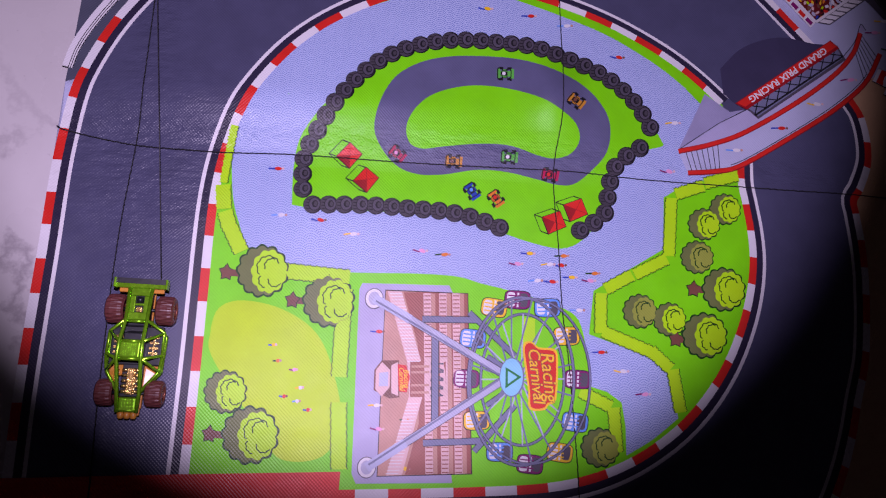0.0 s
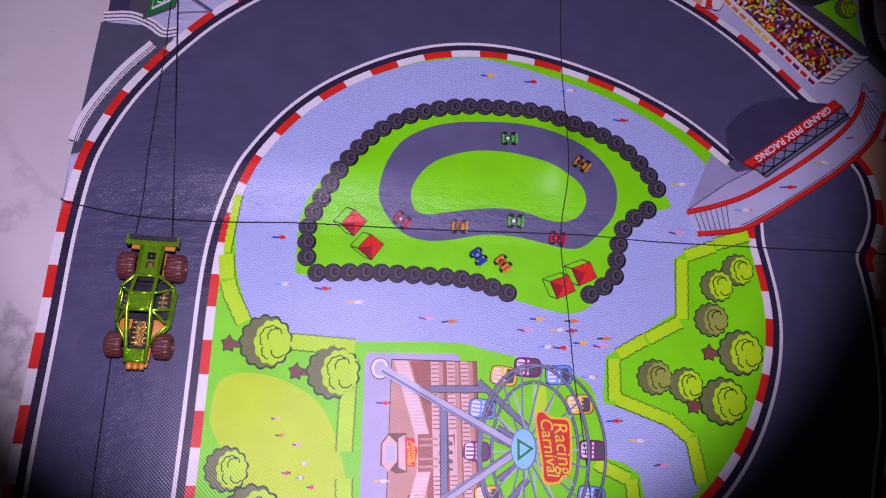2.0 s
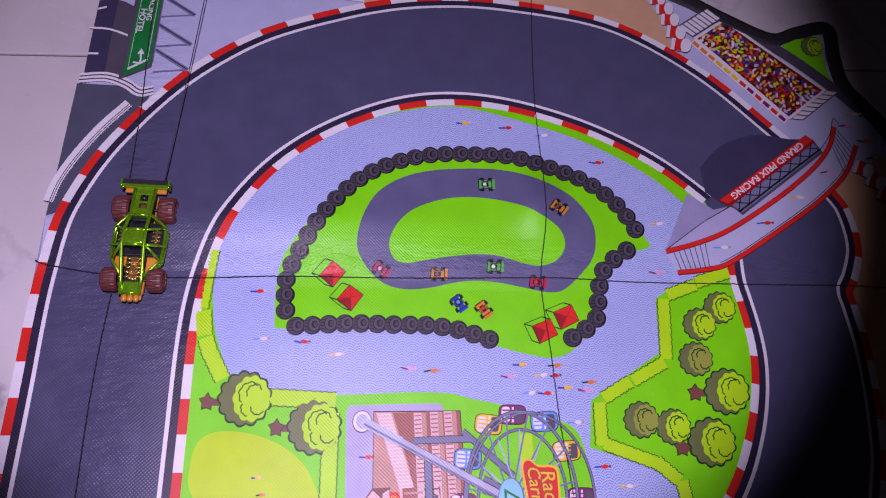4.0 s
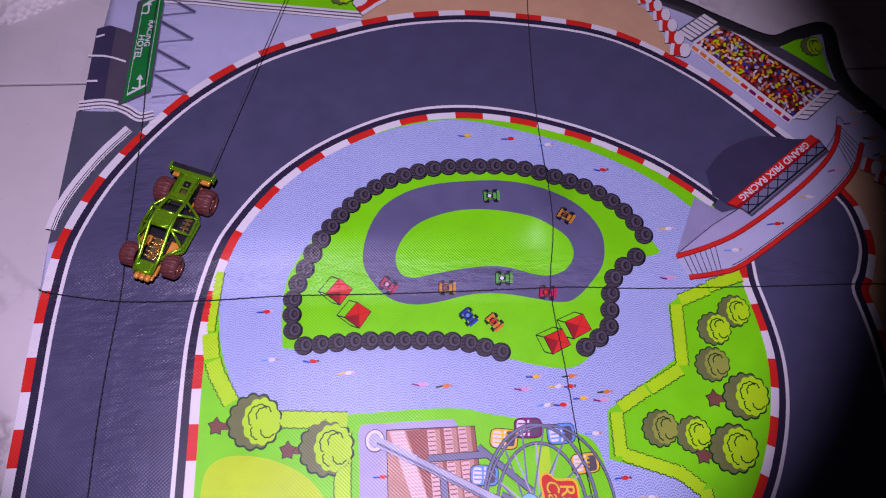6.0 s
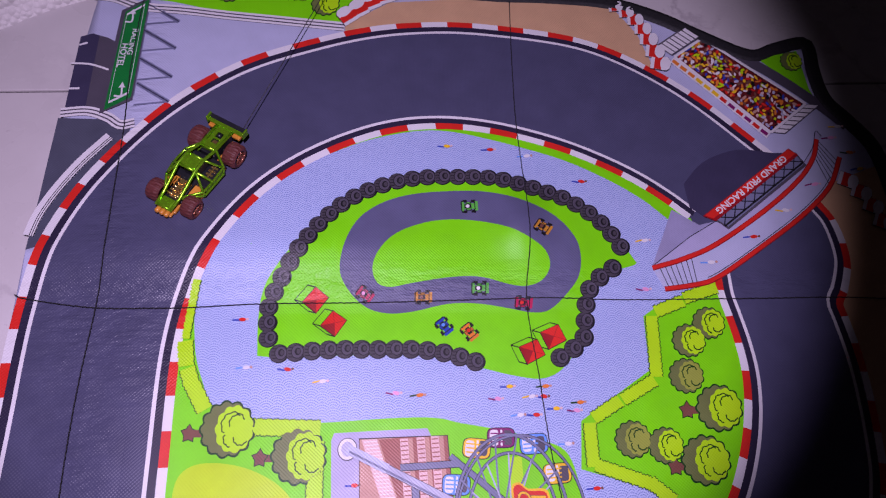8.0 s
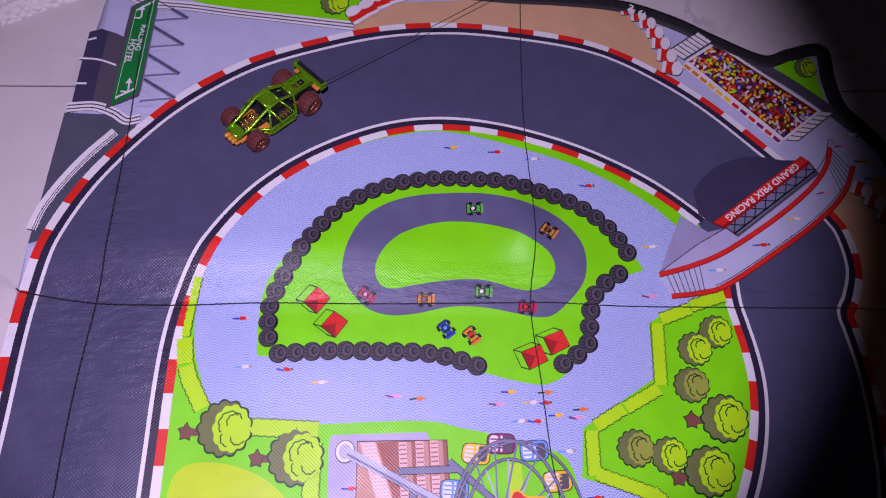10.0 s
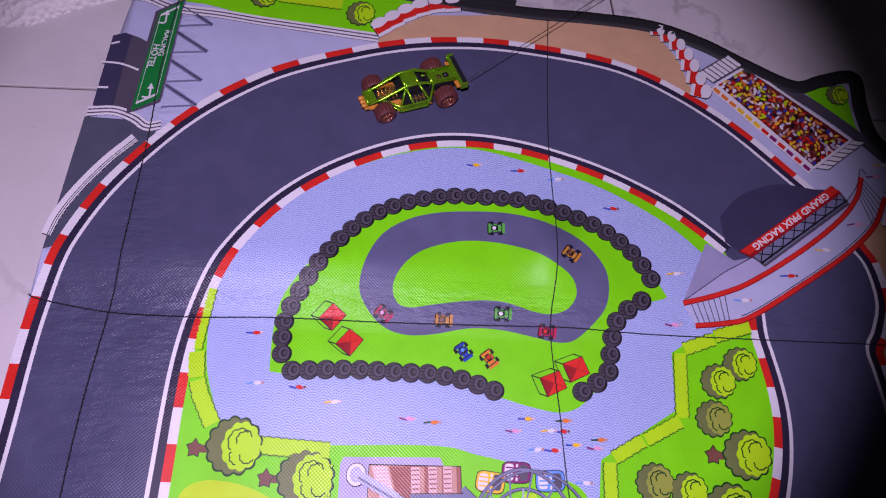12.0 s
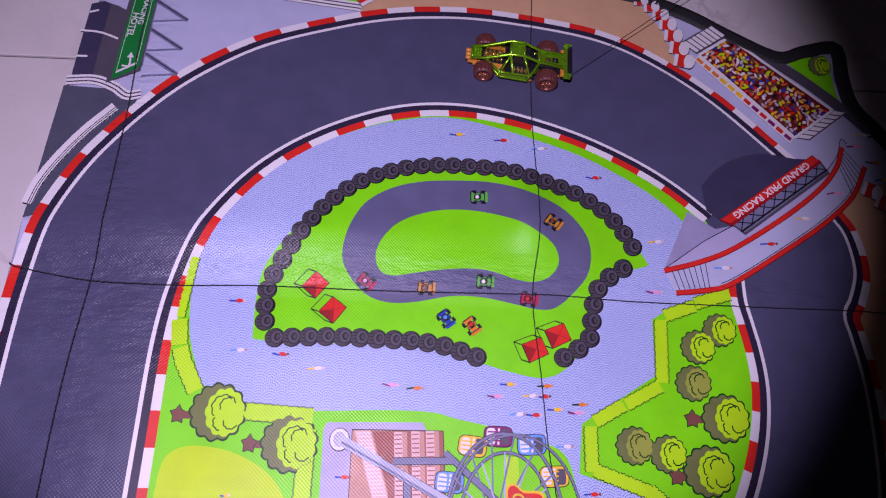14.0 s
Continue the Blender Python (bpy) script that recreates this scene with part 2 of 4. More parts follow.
def prints(name, outlines, mat, layer, parent, label=""):
    """Several separate outlines as one print."""
    bm = bmesh.new()
    for o in outlines:
        one = fill([o], layer=layer)
        me = bpy.data.meshes.new("piece")
        one.to_mesh(me)
        one.free()
        bm.from_mesh(me)
        bpy.data.meshes.remove(me)
    return link(name, bm, mat, parent, label)


def lettering(name, text, size, x, y, turn, mat, layer, parent, shear=0.0, bold=0.0):
    cu = bpy.data.curves.new(name, "FONT")
    cu.body, cu.size, cu.align_x, cu.align_y, cu.shear, cu.offset = text, size, "CENTER", "CENTER", shear, bold
    cu.resolution_u = 3
    ob = bpy.data.objects.new(name, cu)
    scene.collection.objects.link(ob)
    bpy.context.view_layer.update()
    me = bpy.data.meshes.new_from_object(ob.evaluated_get(bpy.context.evaluated_depsgraph_get()))
    bpy.data.objects.remove(ob)
    c, s = math.cos(turn), math.sin(turn)
    for v in me.vertices:
        a, b = v.co.x, v.co.y
        p, q = x + a * c - b * s, y + a * s + b * c
        v.co = (*settle(p, q), relief(p, q) + layer * STEP)
    me.materials.clear()
    me.materials.append(mat)
    out = new(name, me)
    out.parent = parent
    return out


def tube(bm, points, r, sides=8, mat=0):
    """A round bar through points, added to bm."""
    pts = [Vector(p) for p in points]
    rings = []
    for i, p in enumerate(pts):
        d = (pts[min(i + 1, len(pts) - 1)] - pts[max(i - 1, 0)]).normalized()
        a = d.cross(Vector((0, 0, 1)) if abs(d.z) < 0.9 else Vector((1, 0, 0))).normalized()
        b = d.cross(a)
        rr = r[i] if isinstance(r, (list, tuple)) else r
        rings.append([bm.verts.new(p + (a * math.cos(2 * math.pi * k / sides) + b * math.sin(2 * math.pi * k / sides)) * rr) for k in range(sides)])
    for u, v in zip(rings, rings[1:]):
        for k in range(sides):
            f = bm.faces.new((u[k], u[(k + 1) % sides], v[(k + 1) % sides], v[k]))
            f.smooth, f.material_index = True, mat
    for ring in (rings[0][::-1], rings[-1]):
        bm.faces.new(ring).material_index = mat
    return bm


def block(bm, lo, hi, bevel=0.0, mat=0, taper=None):
    """A bevelled box, added to bm."""
    one = bmesh.new()
    bmesh.ops.create_cube(one, size=1)
    for v in one.verts:
        v.co = Vector([(lo[i] + hi[i]) / 2 + v.co[i] * (hi[i] - lo[i]) for i in range(3)])
        if taper and v.co.z > (lo[2] + hi[2]) / 2:
            v.co.x = (lo[0] + hi[0]) / 2 + (v.co.x - (lo[0] + hi[0]) / 2) * taper[0]
            v.co.y = (lo[1] + hi[1]) / 2 + (v.co.y - (lo[1] + hi[1]) / 2) * taper[1]
    if bevel:
        bmesh.ops.bevel(one, geom=one.edges[:], offset=bevel, segments=2, affect="EDGES", profile=0.5)
    for f in one.faces:
        f.material_index = mat
    me = bpy.data.meshes.new("piece")
    one.to_mesh(me)
    one.free()
    bm.from_mesh(me)
    bpy.data.meshes.remove(me)
    return bm


# ---- the room ----
FLOOR = -0.0035


def room():
    bm = block(bmesh.new(), (-1.6, -1.6, FLOOR - 0.09), (2.0, 2.0, FLOOR - 0.0016))
    floor = tagged(link("floor", bm, GROUT), "white veined marble tile floor with dark joints", "floor", kind="structure")
    lie, side = pose(0.3385, 0.1576, FLOOR, 0, 0, 2.97), 0.6
    me = None
    for i in range(-3, 3):
        for j in range(-3, 3):
            if me is None:
                bm = block(bmesh.new(), (0.0008, 0.0008, -0.008), (side - 0.0008, side - 0.0008, 0), 0.0005)
                tile = link("tile", bm, TILE, floor)
                me = tile.data
            else:
                tile = new("tile", me)
                tile.parent = floor
            tile.matrix_local = lie @ pose(i * side, j * side, 0)
    # Unseen walls, added to close the room and return bounced light.
    for name, lo, hi in (("unseen_wall_north", (-1.6, 2.0, -0.1), (2.0, 2.1, 2.5)), ("unseen_wall_south", (-1.6, -1.7, -0.1), (2.0, -1.6, 2.5)),
                         ("unseen_wall_west", (-1.7, -1.7, -0.1), (-1.6, 2.1, 2.5)), ("unseen_wall_east", (2.0, -1.7, -0.1), (2.1, 2.1, 2.5))):
        tagged(link(name, block(bmesh.new(), lo, hi), PLASTER), "plain pale plastered wall, unseen, added to close the room", "wall", kind="structure")


room()

# ---- the play mat ----
MAT_EDGE = sharp([(-9, -260), (-6, -183), (-5, -75), (-2, 1), (1, 40), (5, 89), (9, 130), (14, 175), (20, 215),
                  (80, 210), (178, 194), (246, 186), (318, 180), (350, 168), (372, 155), (397, 142), (412, 146), (427, 150), (433, 147), (431, 135),
                  (435, 115), (447, 100), (461, 80), (468, 40), (470, 0), (474, -60), (474, -160), (470, -260)])
play_mat = tagged(new("play_mat"), "printed vinyl race track mat with sewn folds, on the tiles", "play mat")


def cloth():
    bm = fill([MAT_EDGE], layer=-2)
    low = bmesh.ops.extrude_face_region(bm, geom=bm.faces[:])
    for v in low["geom"]:
        if isinstance(v, bmesh.types.BMVert):
            v.co.z = FLOOR + 0.0002
    bmesh.ops.recalc_face_normals(bm, faces=bm.faces[:])
    link("cloth", bm, PALE, play_mat, "pale blue coated cloth")


cloth()
INNER_A = curve([(85, -192), (85.3, -157), (85.5, -121), (85.2, -85), (85, -52.2), (85.9, -24.4), (88.5, -3.9), (93.2, 11.8), (100.1, 26.2), (108.7, 40.4), (118.9, 53.6), (130.7, 65.1), (143.5, 74.6), (157.1, 82.4), (171.4, 88.8), (186.1, 93.7), (201, 96.7), (216, 97.7), (231, 97.1), (245.8, 95.1), (260.4, 91.9), (274.7, 87.6), (288.9, 82.3), (302.9, 76.2), (316.5, 69.4), (329.5, 61.5), (342, 52.2), (354, 42)])
INNER_B = curve([(365, 12), (366.3, 0), (369, -10.7), (372.3, -24.9), (374.2, -39.4), (373.9, -54), (371.8, -68.4), (368.2, -82.3), (363.4, -95.5), (357, -108.2), (349.1, -120.2), (339.9, -131.2), (329.4, -140.9), (317.8, -149.4), (305.4, -156.4), (292.1, -161.9), (277.2, -166.1), (259.4, -169.2), (235.9, -171.9), (206.9, -174.8), (179.9, -177.2), (160, -179)])
OUTER_A = curve([(-5, -205), (-4.6, -180), (-4.4, -148.3), (-3.8, -118.4), (-2.7, -87.8), (-1.5, -58), (-0.7, -33.9), (0.2, -14.9), (1.9, 2), (5, 18.4), (9.9, 34.3), (16.4, 49.6), (24.2, 63.9), (32.8, 76.5), (42.1, 88.2), (52.5, 99.3), (64.1, 110.1), (76.6, 120.5), (89.8, 130), (103.6, 138), (117.8, 144.2), (132.3, 149.3), (146.9, 153.7), (161.7, 157.7), (176.6, 160.9), (191.5, 163.1), (206.6, 164.1), (221.6, 164.2), (236.3, 163.3), (251, 161.7), (265.7, 159.8), (280.4, 157.3), (295, 153.9), (309.3, 149.1), (322.9, 142.8), (335.8, 135.4), (348.1, 127.2), (359.8, 118.3), (370.9, 108.7), (381.8, 98.4), (392.7, 87.8), (404, 77)])
OUTER_B = curve([(418, 58), (424, 49), (429, 41), (432.2, 29.5), (433.6, 15.5), (430.3, 2), (427, -5), (428.6, -13), (431.6, -27.7), (433.6, -41), (434.8, -55), (435.4, -71), (435, -91), (431.8, -111), (429, -130), (424, -152), (414, -182), (404, -215)])
WALLRIGHT = even(OUTER_B, 0.004)
printed("printed_road", OUTER_A + WALLRIGHT + sharp([(390, -255), (-8, -255)]), ASPHALT, 0.3, play_mat, "dark grey printed race road")
island = INNER_A + INNER_B
printed("printed_island", island, GREEN, 1.2, play_mat, "bright green printed grass island")


def true(line):
    return [Vector(settle(p.x, p.y)) for p in line]


def drawn(line):
    back = LIE.inverted()
    return [Vector(settle(p.x, p.y, back)) for p in line]


def kerb(line, side, phase, length=0.0175):
    """Red and white blocks, a navy band and a white line along a road edge; side says where the road lies."""
    line = even(true(line), 0.0005)
    h = 0.0023
    sparse = line[::5] + line[-1:]
    printed("printed_road_band", drawn(strip(sparse, side * h * 0.9, side * 0.0062)), DEEP, 3, play_mat)
    printed("printed_white_line", drawn(strip(sparse, side * 0.0062, side * 0.0082)), WHITE, 3, play_mat)
    at = phase - 2 * length
    for k in range(int(len(line) * 0.0005 / length) + 4):
        i, j = round(at / 0.0005), round((at + length) / 0.0005)
        bit = line[max(0, i):max(0, j)]
        if len(bit) > 5:
            bit = bit[:-1:4] + line[j:j + 1]
            printed("kerb_block", drawn(strip(bit, -h, h)), (RED, WHITE)[k % 2], 4, play_mat)
        at += length


kerb(INNER_A, 1, 0.03025, 0.01763)
kerb(INNER_B, 1, 0.02785, 0.01649)
kerb(OUTER_A, -1, 0.00079, 0.01782)
kerb(OUTER_B, -1, 0.00763, 0.01713)

# the square of cobbles with its kart track
PLAZA_EDGE = curve([(93, -1), (93, -11), (95.5, -29), (100, -42.5), (107.5, -56), (128, -64.5), (162, -64), (197, -62), (218, -62), (230, -64.5), (247, -67.5), (270, -73), (283, -80), (289, -100), (291, -114)], 6) + \
    curve([(291, -114), (308, -121), (312, -148)], 2) + curve([(312, -148), (325, -139), (338, -127)], 4) + \
    sharp([(331, -99), (289, -87), (290, -64), (326, -39), (325, -11), (332, -6), (364, 8)]) + \
    curve([(358, 36), (345, 39), (330, 52), (312, 64), (283, 78), (249, 89), (218, 95), (190, 92), (163, 83), (136, 68), (118, 53), (107, 37), (98, 18), (93.5, 7), (93, -1)], 6)
printed("printed_square", PLAZA_EDGE, PLAZA, 3, play_mat, "lilac cobbled square printed in fans")
KART_LAWN = curve([(127, -31), (126, -10), (129, 8), (145, 30), (162, 49), (190, 63), (219, 68), (250, 66), (281, 56), (304, 43), (316, 27), (323, 17)], 5) + \
    curve([(322, 16), (308, 11), (297, 0), (293, -20), (284, -36), (272, -43), (255, -41), (239, -37), (210, -31), (170, -31), (137, -32)], 5)
printed("printed_kart_lawn", KART_LAWN, GREEN, 4, play_mat, "bright green printed lawn round the kart track")
KART_OUT = curve([(206, -8), (193, -9), (182, -6), (173, 2), (167, 13), (169, 28), (176, 42), (188, 51), (203, 56), (221, 58), (242, 58), (261, 54), (278, 45), (289, 33), (293, 22), (292, 10), (285, 0), (276, -8), (267, -9), (257, -7), (240, -4), (224, -4)], 5, True)
KART_IN = curve([(205, 7), (194, 5), (187, 7), (184, 14), (186, 22), (193, 31), (203, 37), (218, 41), (236, 41), (256, 37), (268, 30), (275, 23), (277, 15), (273, 8), (265, 5), (256, 6), (241, 10), (225, 10)], 5, True)
printed("printed_kart_track", KART_OUT, KART, 5, play_mat, "grey blue printed kart track", holes=[KART_IN])
printed("printed_field", curve([(91, -101), (94, -88), (106, -83), (127, -86), (146, -97), (157, -117), (163, -142), (155, -160), (134, -163), (122, -150), (94, -115)], 6, True), FIELD, 3, play_mat, "yellow green printed meadow")


def tyre(x, y, r=0.0049):
    """A printed tyre drawn at a slant: barrel with tread lines, side wall and hollow."""
    t = printed("printed_tyre", disc(x, y, r * 1.04, r * 1.0, sides=24), BLACK, 6, play_mat)
    part("tread", fill([disc(x - r * 0.06, y, r * 0.90, r * 0.90, sides=24)], layer=7), RUBBER, t)
    for k in (-0.50, -0.17, 0.17, 0.50):
        part("tread_line", fill([box2(x - r * (0.62 - 0.25 * abs(k)), y + r * k, r * 0.42, r * 0.09)], layer=8), BLACK, t)
    cx, cy = x + r * 0.20, y + r * 0.06
    part("rim_line", fill([disc(cx, cy, r * 0.66, r * 0.74, sides=20)], layer=8), BLACK, t)
    part("wall", fill([disc(cx, cy, r * 0.58, r * 0.66, sides=20)], layer=9), GREY, t)
    part("hollow", fill([disc(cx + r * 0.05, cy, r * 0.33, r * 0.40, sides=16)], layer=10), BLACK, t)
    part("hollow_face", fill([disc(cx + r * 0.12, cy, r * 0.20, r * 0.28, sides=12)], layer=11), RUBBER, t)


TYRES_A = curve([(132, -22), (131, -5), (137, 10), (146, 26), (158, 42), (172, 54), (190, 62), (209, 66), (230, 66.5), (253, 65), (280, 55.5), (294, 48), (306, 38), (315, 25), (318, 18)])
TYRES_B = curve([(310, 14), (303, 9), (297, 2), (295, -7), (293, -24), (286, -29), (279, -34)])
TYRES_C = curve([(138, -30), (166, -28), (191, -28), (207, -28), (223, -30), (240, -35)])
for line, gap in ((TYRES_A, 0.0083), (TYRES_B, 0.0085), (TYRES_C, 0.0084)):
    for p in even(line, gap):
        tyre(p.x, p.y)


OCHRE = ink("print_ochre", (0.52, 0.24, 0.03))
CRIMSON = ink("print_crimson", (0.42, 0.010, 0.070))
LEAF = ink("print_leaf", (0.10, 0.42, 0.06))


def kart(x, y, turn, mat, mid):
    """A small printed kart, seen from above."""
    c, s = math.cos(turn), math.sin(turn)

    def at(u, v, w, h):
        u, v, w, h = u * 1.25, v * 1.25, w * 1.25, h * 1.25
        return box2(x + u * c - v * s, y + u * s + v * c, w, h, turn)
    k = prints("printed_kart", [at(0.0024, 0, 0.0008, 0.0062), at(-0.0028, 0, 0.0010, 0.0056), at(0, 0, 0.0052, 0.0014)], BLACK, 6, play_mat)
    part("body", fill([[*at(0.0002, 0, 0.0062, 0.0026)]], layer=7), mat, k)
    part("nose", fill([at(0.0031, 0, 0.0012, 0.0044)], layer=8), mat, k)
    part("tail", fill([at(-0.0030, 0, 0.0014, 0.0042)], layer=8), mat, k)
    part("cockpit", fill([at(-0.0006, 0, 0.0030, 0.0019)], layer=8), BLACK, k)
    part("helmet", fill([disc(x - 0.0009 * c, y - 0.0009 * s, 0.0010, sides=12)], layer=9), mid, k)
    for v in (-0.0016, 0.0016):
        part("pod", fill([at(-0.0003, v, 0.0024, 0.0009)], layer=8), BLACK, k)
        part("pod_trim", fill([at(-0.0003, v, 0.0016, 0.0004)], layer=9), mat, k)
    part("nose_line", fill([at(0.0024, 0, 0.0004, 0.0030)], layer=9), BLACK, k)
    part("wing_line", fill([at(-0.0034, 0, 0.0005, 0.0044)], layer=9), BLACK, k)
    for u, v in ((0.0017, 0.0024), (0.0017, -0.0024), (-0.0018, 0.0025), (-0.0018, -0.0025)):
        part("wheel", fill([at(u, v, 0.0017, 0.0012)], layer=7), BLACK, k)


for x, y, turn, mat, mid in ((235, 49, 0.05, LEAF, WHITE), (274, 36.5, -0.6, OCHRE, BROWN), (180.5, 1, -0.6, CRIMSON, PINK), (211, -0.5, 0.0, OCHRE, BROWN),
                             (240.5, 4, 0.0, LEAF, WHITE), (263, -4, -0.1, CRIMSON, RED), (222, -16, -0.9, BLUE, SKYBLUE), (235, -19, -0.9, ORANGE, RED)):
    kart(x / 1000, y / 1000, turn, mat, mid)


def tent(x, y, turn, r=0.0068):
    """A red printed pavilion roof with its legs."""
    base = [Vector((x, y)) + Vector((math.cos(turn + a) * r, math.sin(turn + a) * r)) for a in (0.05, 1.45, 3.1, 4.65)]
    top = Vector((x + 0.0004, y + 0.0002))
    t = prints("printed_tent", [[p + (p - top) * 0.07 for p in base]], BLACK, 7, play_mat, "red printed pavilion roof")
    for i, m in enumerate((RED, RED, DARKRED, RED)):
        part("panel", fill([[base[i], base[(i + 1) % 4], top]], layer=8), m, t)
    for p in base:
        part("seam_line", fill([strip([p, top], -0.00012, 0.00012)], layer=9), DARKRED, t)
    feet = [p + Vector((-0.0042, 0.0012)) for p in base[1:4]]
    for p, q in zip(base[1:4], feet):
        part("leg", fill([strip([p, q], -0.0003, 0.0003)], layer=6), BLACK, t)
    for p, q in zip(feet, feet[1:]):
        part("foot_rail", fill([strip([p, q], -0.0002, 0.0002)], layer=6), BLACK, t)


for x, y, turn in ((155, -2, 0.15), (165, -14.5, 0.2), (266.5, -29.5, -0.3), (277.5, -22, -0.3)):
    tent(x / 1000, y / 1000, turn)

# ---- printed trees and hedges ----
def tree(x, y, r, trunk=None, dull=False):
    """A printed tree that lies on its side: crown with a shaded half, curls and a trunk."""
    x, y, r = x / 1000, y / 1000, r / 1000
    t = printed("printed_tree", disc(x, y, r * 0.97, sides=96, wave=13, depth=0.13), PINE, 5, play_mat, "lime green printed tree with a dark outline")
    part("shade", fill([disc(x, y, r * 0.90, sides=96, wave=13, depth=0.13)], layer=6), OLIVE, t)
    part("crown", fill([disc(x + r * 0.26, y, r * 0.66, r * 0.80, sides=72, wave=11, depth=0.12)], layer=7), DULL if dull else LIME, t)
    for cx, cy, cr, a0, a1 in ((0.22, 0.16, 0.46, 0.4, 3.9), (0.36, 0.22, 0.30, 1.2, 3.6), (0.52, -0.34, 0.26, 3.0, 5.9), (0.18, -0.36, 0.30, 2.6, 4.6)):
        arc = [Vector((x + r * cx + r * cr * (1 + 0.06 * math.sin(9 * a)) * math.cos(a), y + r * cy + r * cr * (1 + 0.06 * math.sin(9 * a)) * math.sin(a))) for a in [a0 + (a1 - a0) * k / 16 for k in range(17)]]
        part("curl", fill([strip(arc, -0.0003, 0.0003)], layer=8), PINE, t)
    if trunk:
        tx, ty = trunk[0] / 1000, trunk[1] / 1000
        star = []
        for i in range(10):
            a, k = 2 * math.pi * i / 10 + 0.3, (1.0, 0.62)[i % 2]
            star.append(Vector((tx + 0.0045 * k * math.cos(a), ty + 0.0050 * k * math.sin(a))))
        part("trunk_outline", fill([star], layer=4), PINE, t)
        part("trunk", fill([[Vector((tx, ty)) + (p - Vector((tx, ty))) * 0.85 for p in star]], layer=5), BROWN, t)
        part("stem", fill([box2(tx + 0.005, ty, 0.008, 0.0036)], layer=4), BROWN, t)


DULL = ink("print_dull_lime", (0.28, 0.33, 0.05), vary=0.06)
for x, y, r, trunk, dull in ((115, -67, 13, (96, -69), 0), (151, -80, 13, (132, -81), 0), (102, -131, 10.5, None, 0), (117, -152, 14, (96, -153), 0),
                             (358, -15, 8, None, 0), (347, -24, 8.2, None, 0), (344, -42, 8.4, None, 1), (359, -58, 11, (343, -59), 0),
                             (315, -73, 8.6, None, 1), (331, -76, 8.4, (335, -86), 0), (350, -83, 11.4, None, 0), (298, -145, 9.6, None, 1)):
    tree(x, y, r, trunk, dull)


def hedge(points, w=8.0):
    """A clipped printed hedge with a nibbled outline."""
    line = even(curve(points, 6), 0.0005)
    w = w / 2000
    k = [0.00035 * math.sin(i * 1.9) + 0.0002 * math.sin(i * 0.77) for i in range(len(line))]
    nn = normals(line)

    def rim(d):
        return [p + n * (w + d + e) for p, n, e in zip(line, nn, k)] + [p - n * (w + d - e) for p, n, e in zip(line, nn, k)][::-1]
    h = printed("printed_hedge", rim(0.0), PINE, 4, play_mat, "lime green printed hedge")
    part("leaves", fill([rim(-0.0005)], layer=5), LIME, h)


for pts in ([(92.6, 9), (91, -4), (89.6, -22)], [(89.5, -23), (91.5, -36)], [(92, -37), (96, -47)], [(96, -46), (103, -58)], [(126, -66), (161, -67)], [(159, -73), (160, -119)], [(161, -132), (164, -166)]):
    hedge(pts, 8.8 if pts[0][1] < -20 else 5.0)
for pts in ([(364, 4), (346, -2)], [(346, -3), (331, -9)], [(329, -11), (329, -27)], [(329, -27), (329, -43)], [(328, -44), (311, -54)], [(310, -54), (296, -63)],
            [(294, -65), (295, -86)], [(296, -85), (323, -94)], [(322, -93), (333, -102)], [(334, -102), (339, -124)], [(286, -117), (303, -124)], [(304, -124), (307, -147)]):
    hedge(pts, 7.0)


# ---- printed marks where small figures stand ----
def dashes(spots, mats, length=0.0030):
    length *= 1.25
    for i, (x, y) in enumerate(spots):
        a, b, c = mats[i % len(mats)]
        x, y, tilt = x / 1000, y / 1000, 0.25 * math.sin(i * 2.7)
        k = printed("printed_dash", box2(x - length * 0.6, y - 0.0002, length, 0.0008, tilt), a, 7, play_mat)
        part("dash_middle", fill([disc(x + length * 0.25, y, length * 0.48, 0.0010, tilt, 12)], layer=8), b, k)
        part("dash_end", fill([disc(x + length * 0.9, y + 0.0002, 0.0007, sides=10)], layer=8), c, k)


TONES = ((BLUE, RED, ROSE), (SKYBLUE, WHITE, TAN), (BLUE, RED, BROWN), (YELLOW, WHITE, ROSE), (PLUM, PINK, ROSE), (PINE, ORANGE, TAN), (BLUE, YELLOW, ROSE))
dashes([(117, -12), (121, -37), (142, -38), (160, -44), (197, -50), (209, -51), (222, 85), (246, 83), (266, 79), (295, 63), (327, 29), (326, 3)], TONES, 0.0031)
dashes([(254, -47), (272, -47), (248, -53), (265, -52), (271, -52), (259, -61), (267, -61), (277, -58), (289, -55), (287, -59)], TONES[::-1], 0.0029)
dashes([(282, -75), (295, -96), (307, -105), (319, -116)], TONES[1:], 0.0030)
dashes([(178, -94), (180, -132), (182, -144), (197, -138), (197, -163)], TONES[2:], 0.0028)
dashes([(124, -105), (127, -113), (136, -117), (140, -126), (132, -131), (139, -133), (145, -137)], TONES[::-1], 0.0016)


# ---- the printed fair ----
def fair(u, v):
    """From the fair's own drawing units to metres on the mat."""
    return Vector((0.250 + 0.000148 * ((u - 610) + 0.06 * (v - 370)), -0.112 + 0.000148 * (0.08 * (u - 610) - (v - 370))))


def poly(*uv):
    return [fair(u, v) for u, v in uv]


def bar(u0, v0, u1, v1, w):
    a, b = fair(u0, v0), fair(u1, v1)
    n = Vector((-(b - a).y, (b - a).x)).normalized() * (w * 0.000074)
    return [a + n, b + n, b - n, a - n]


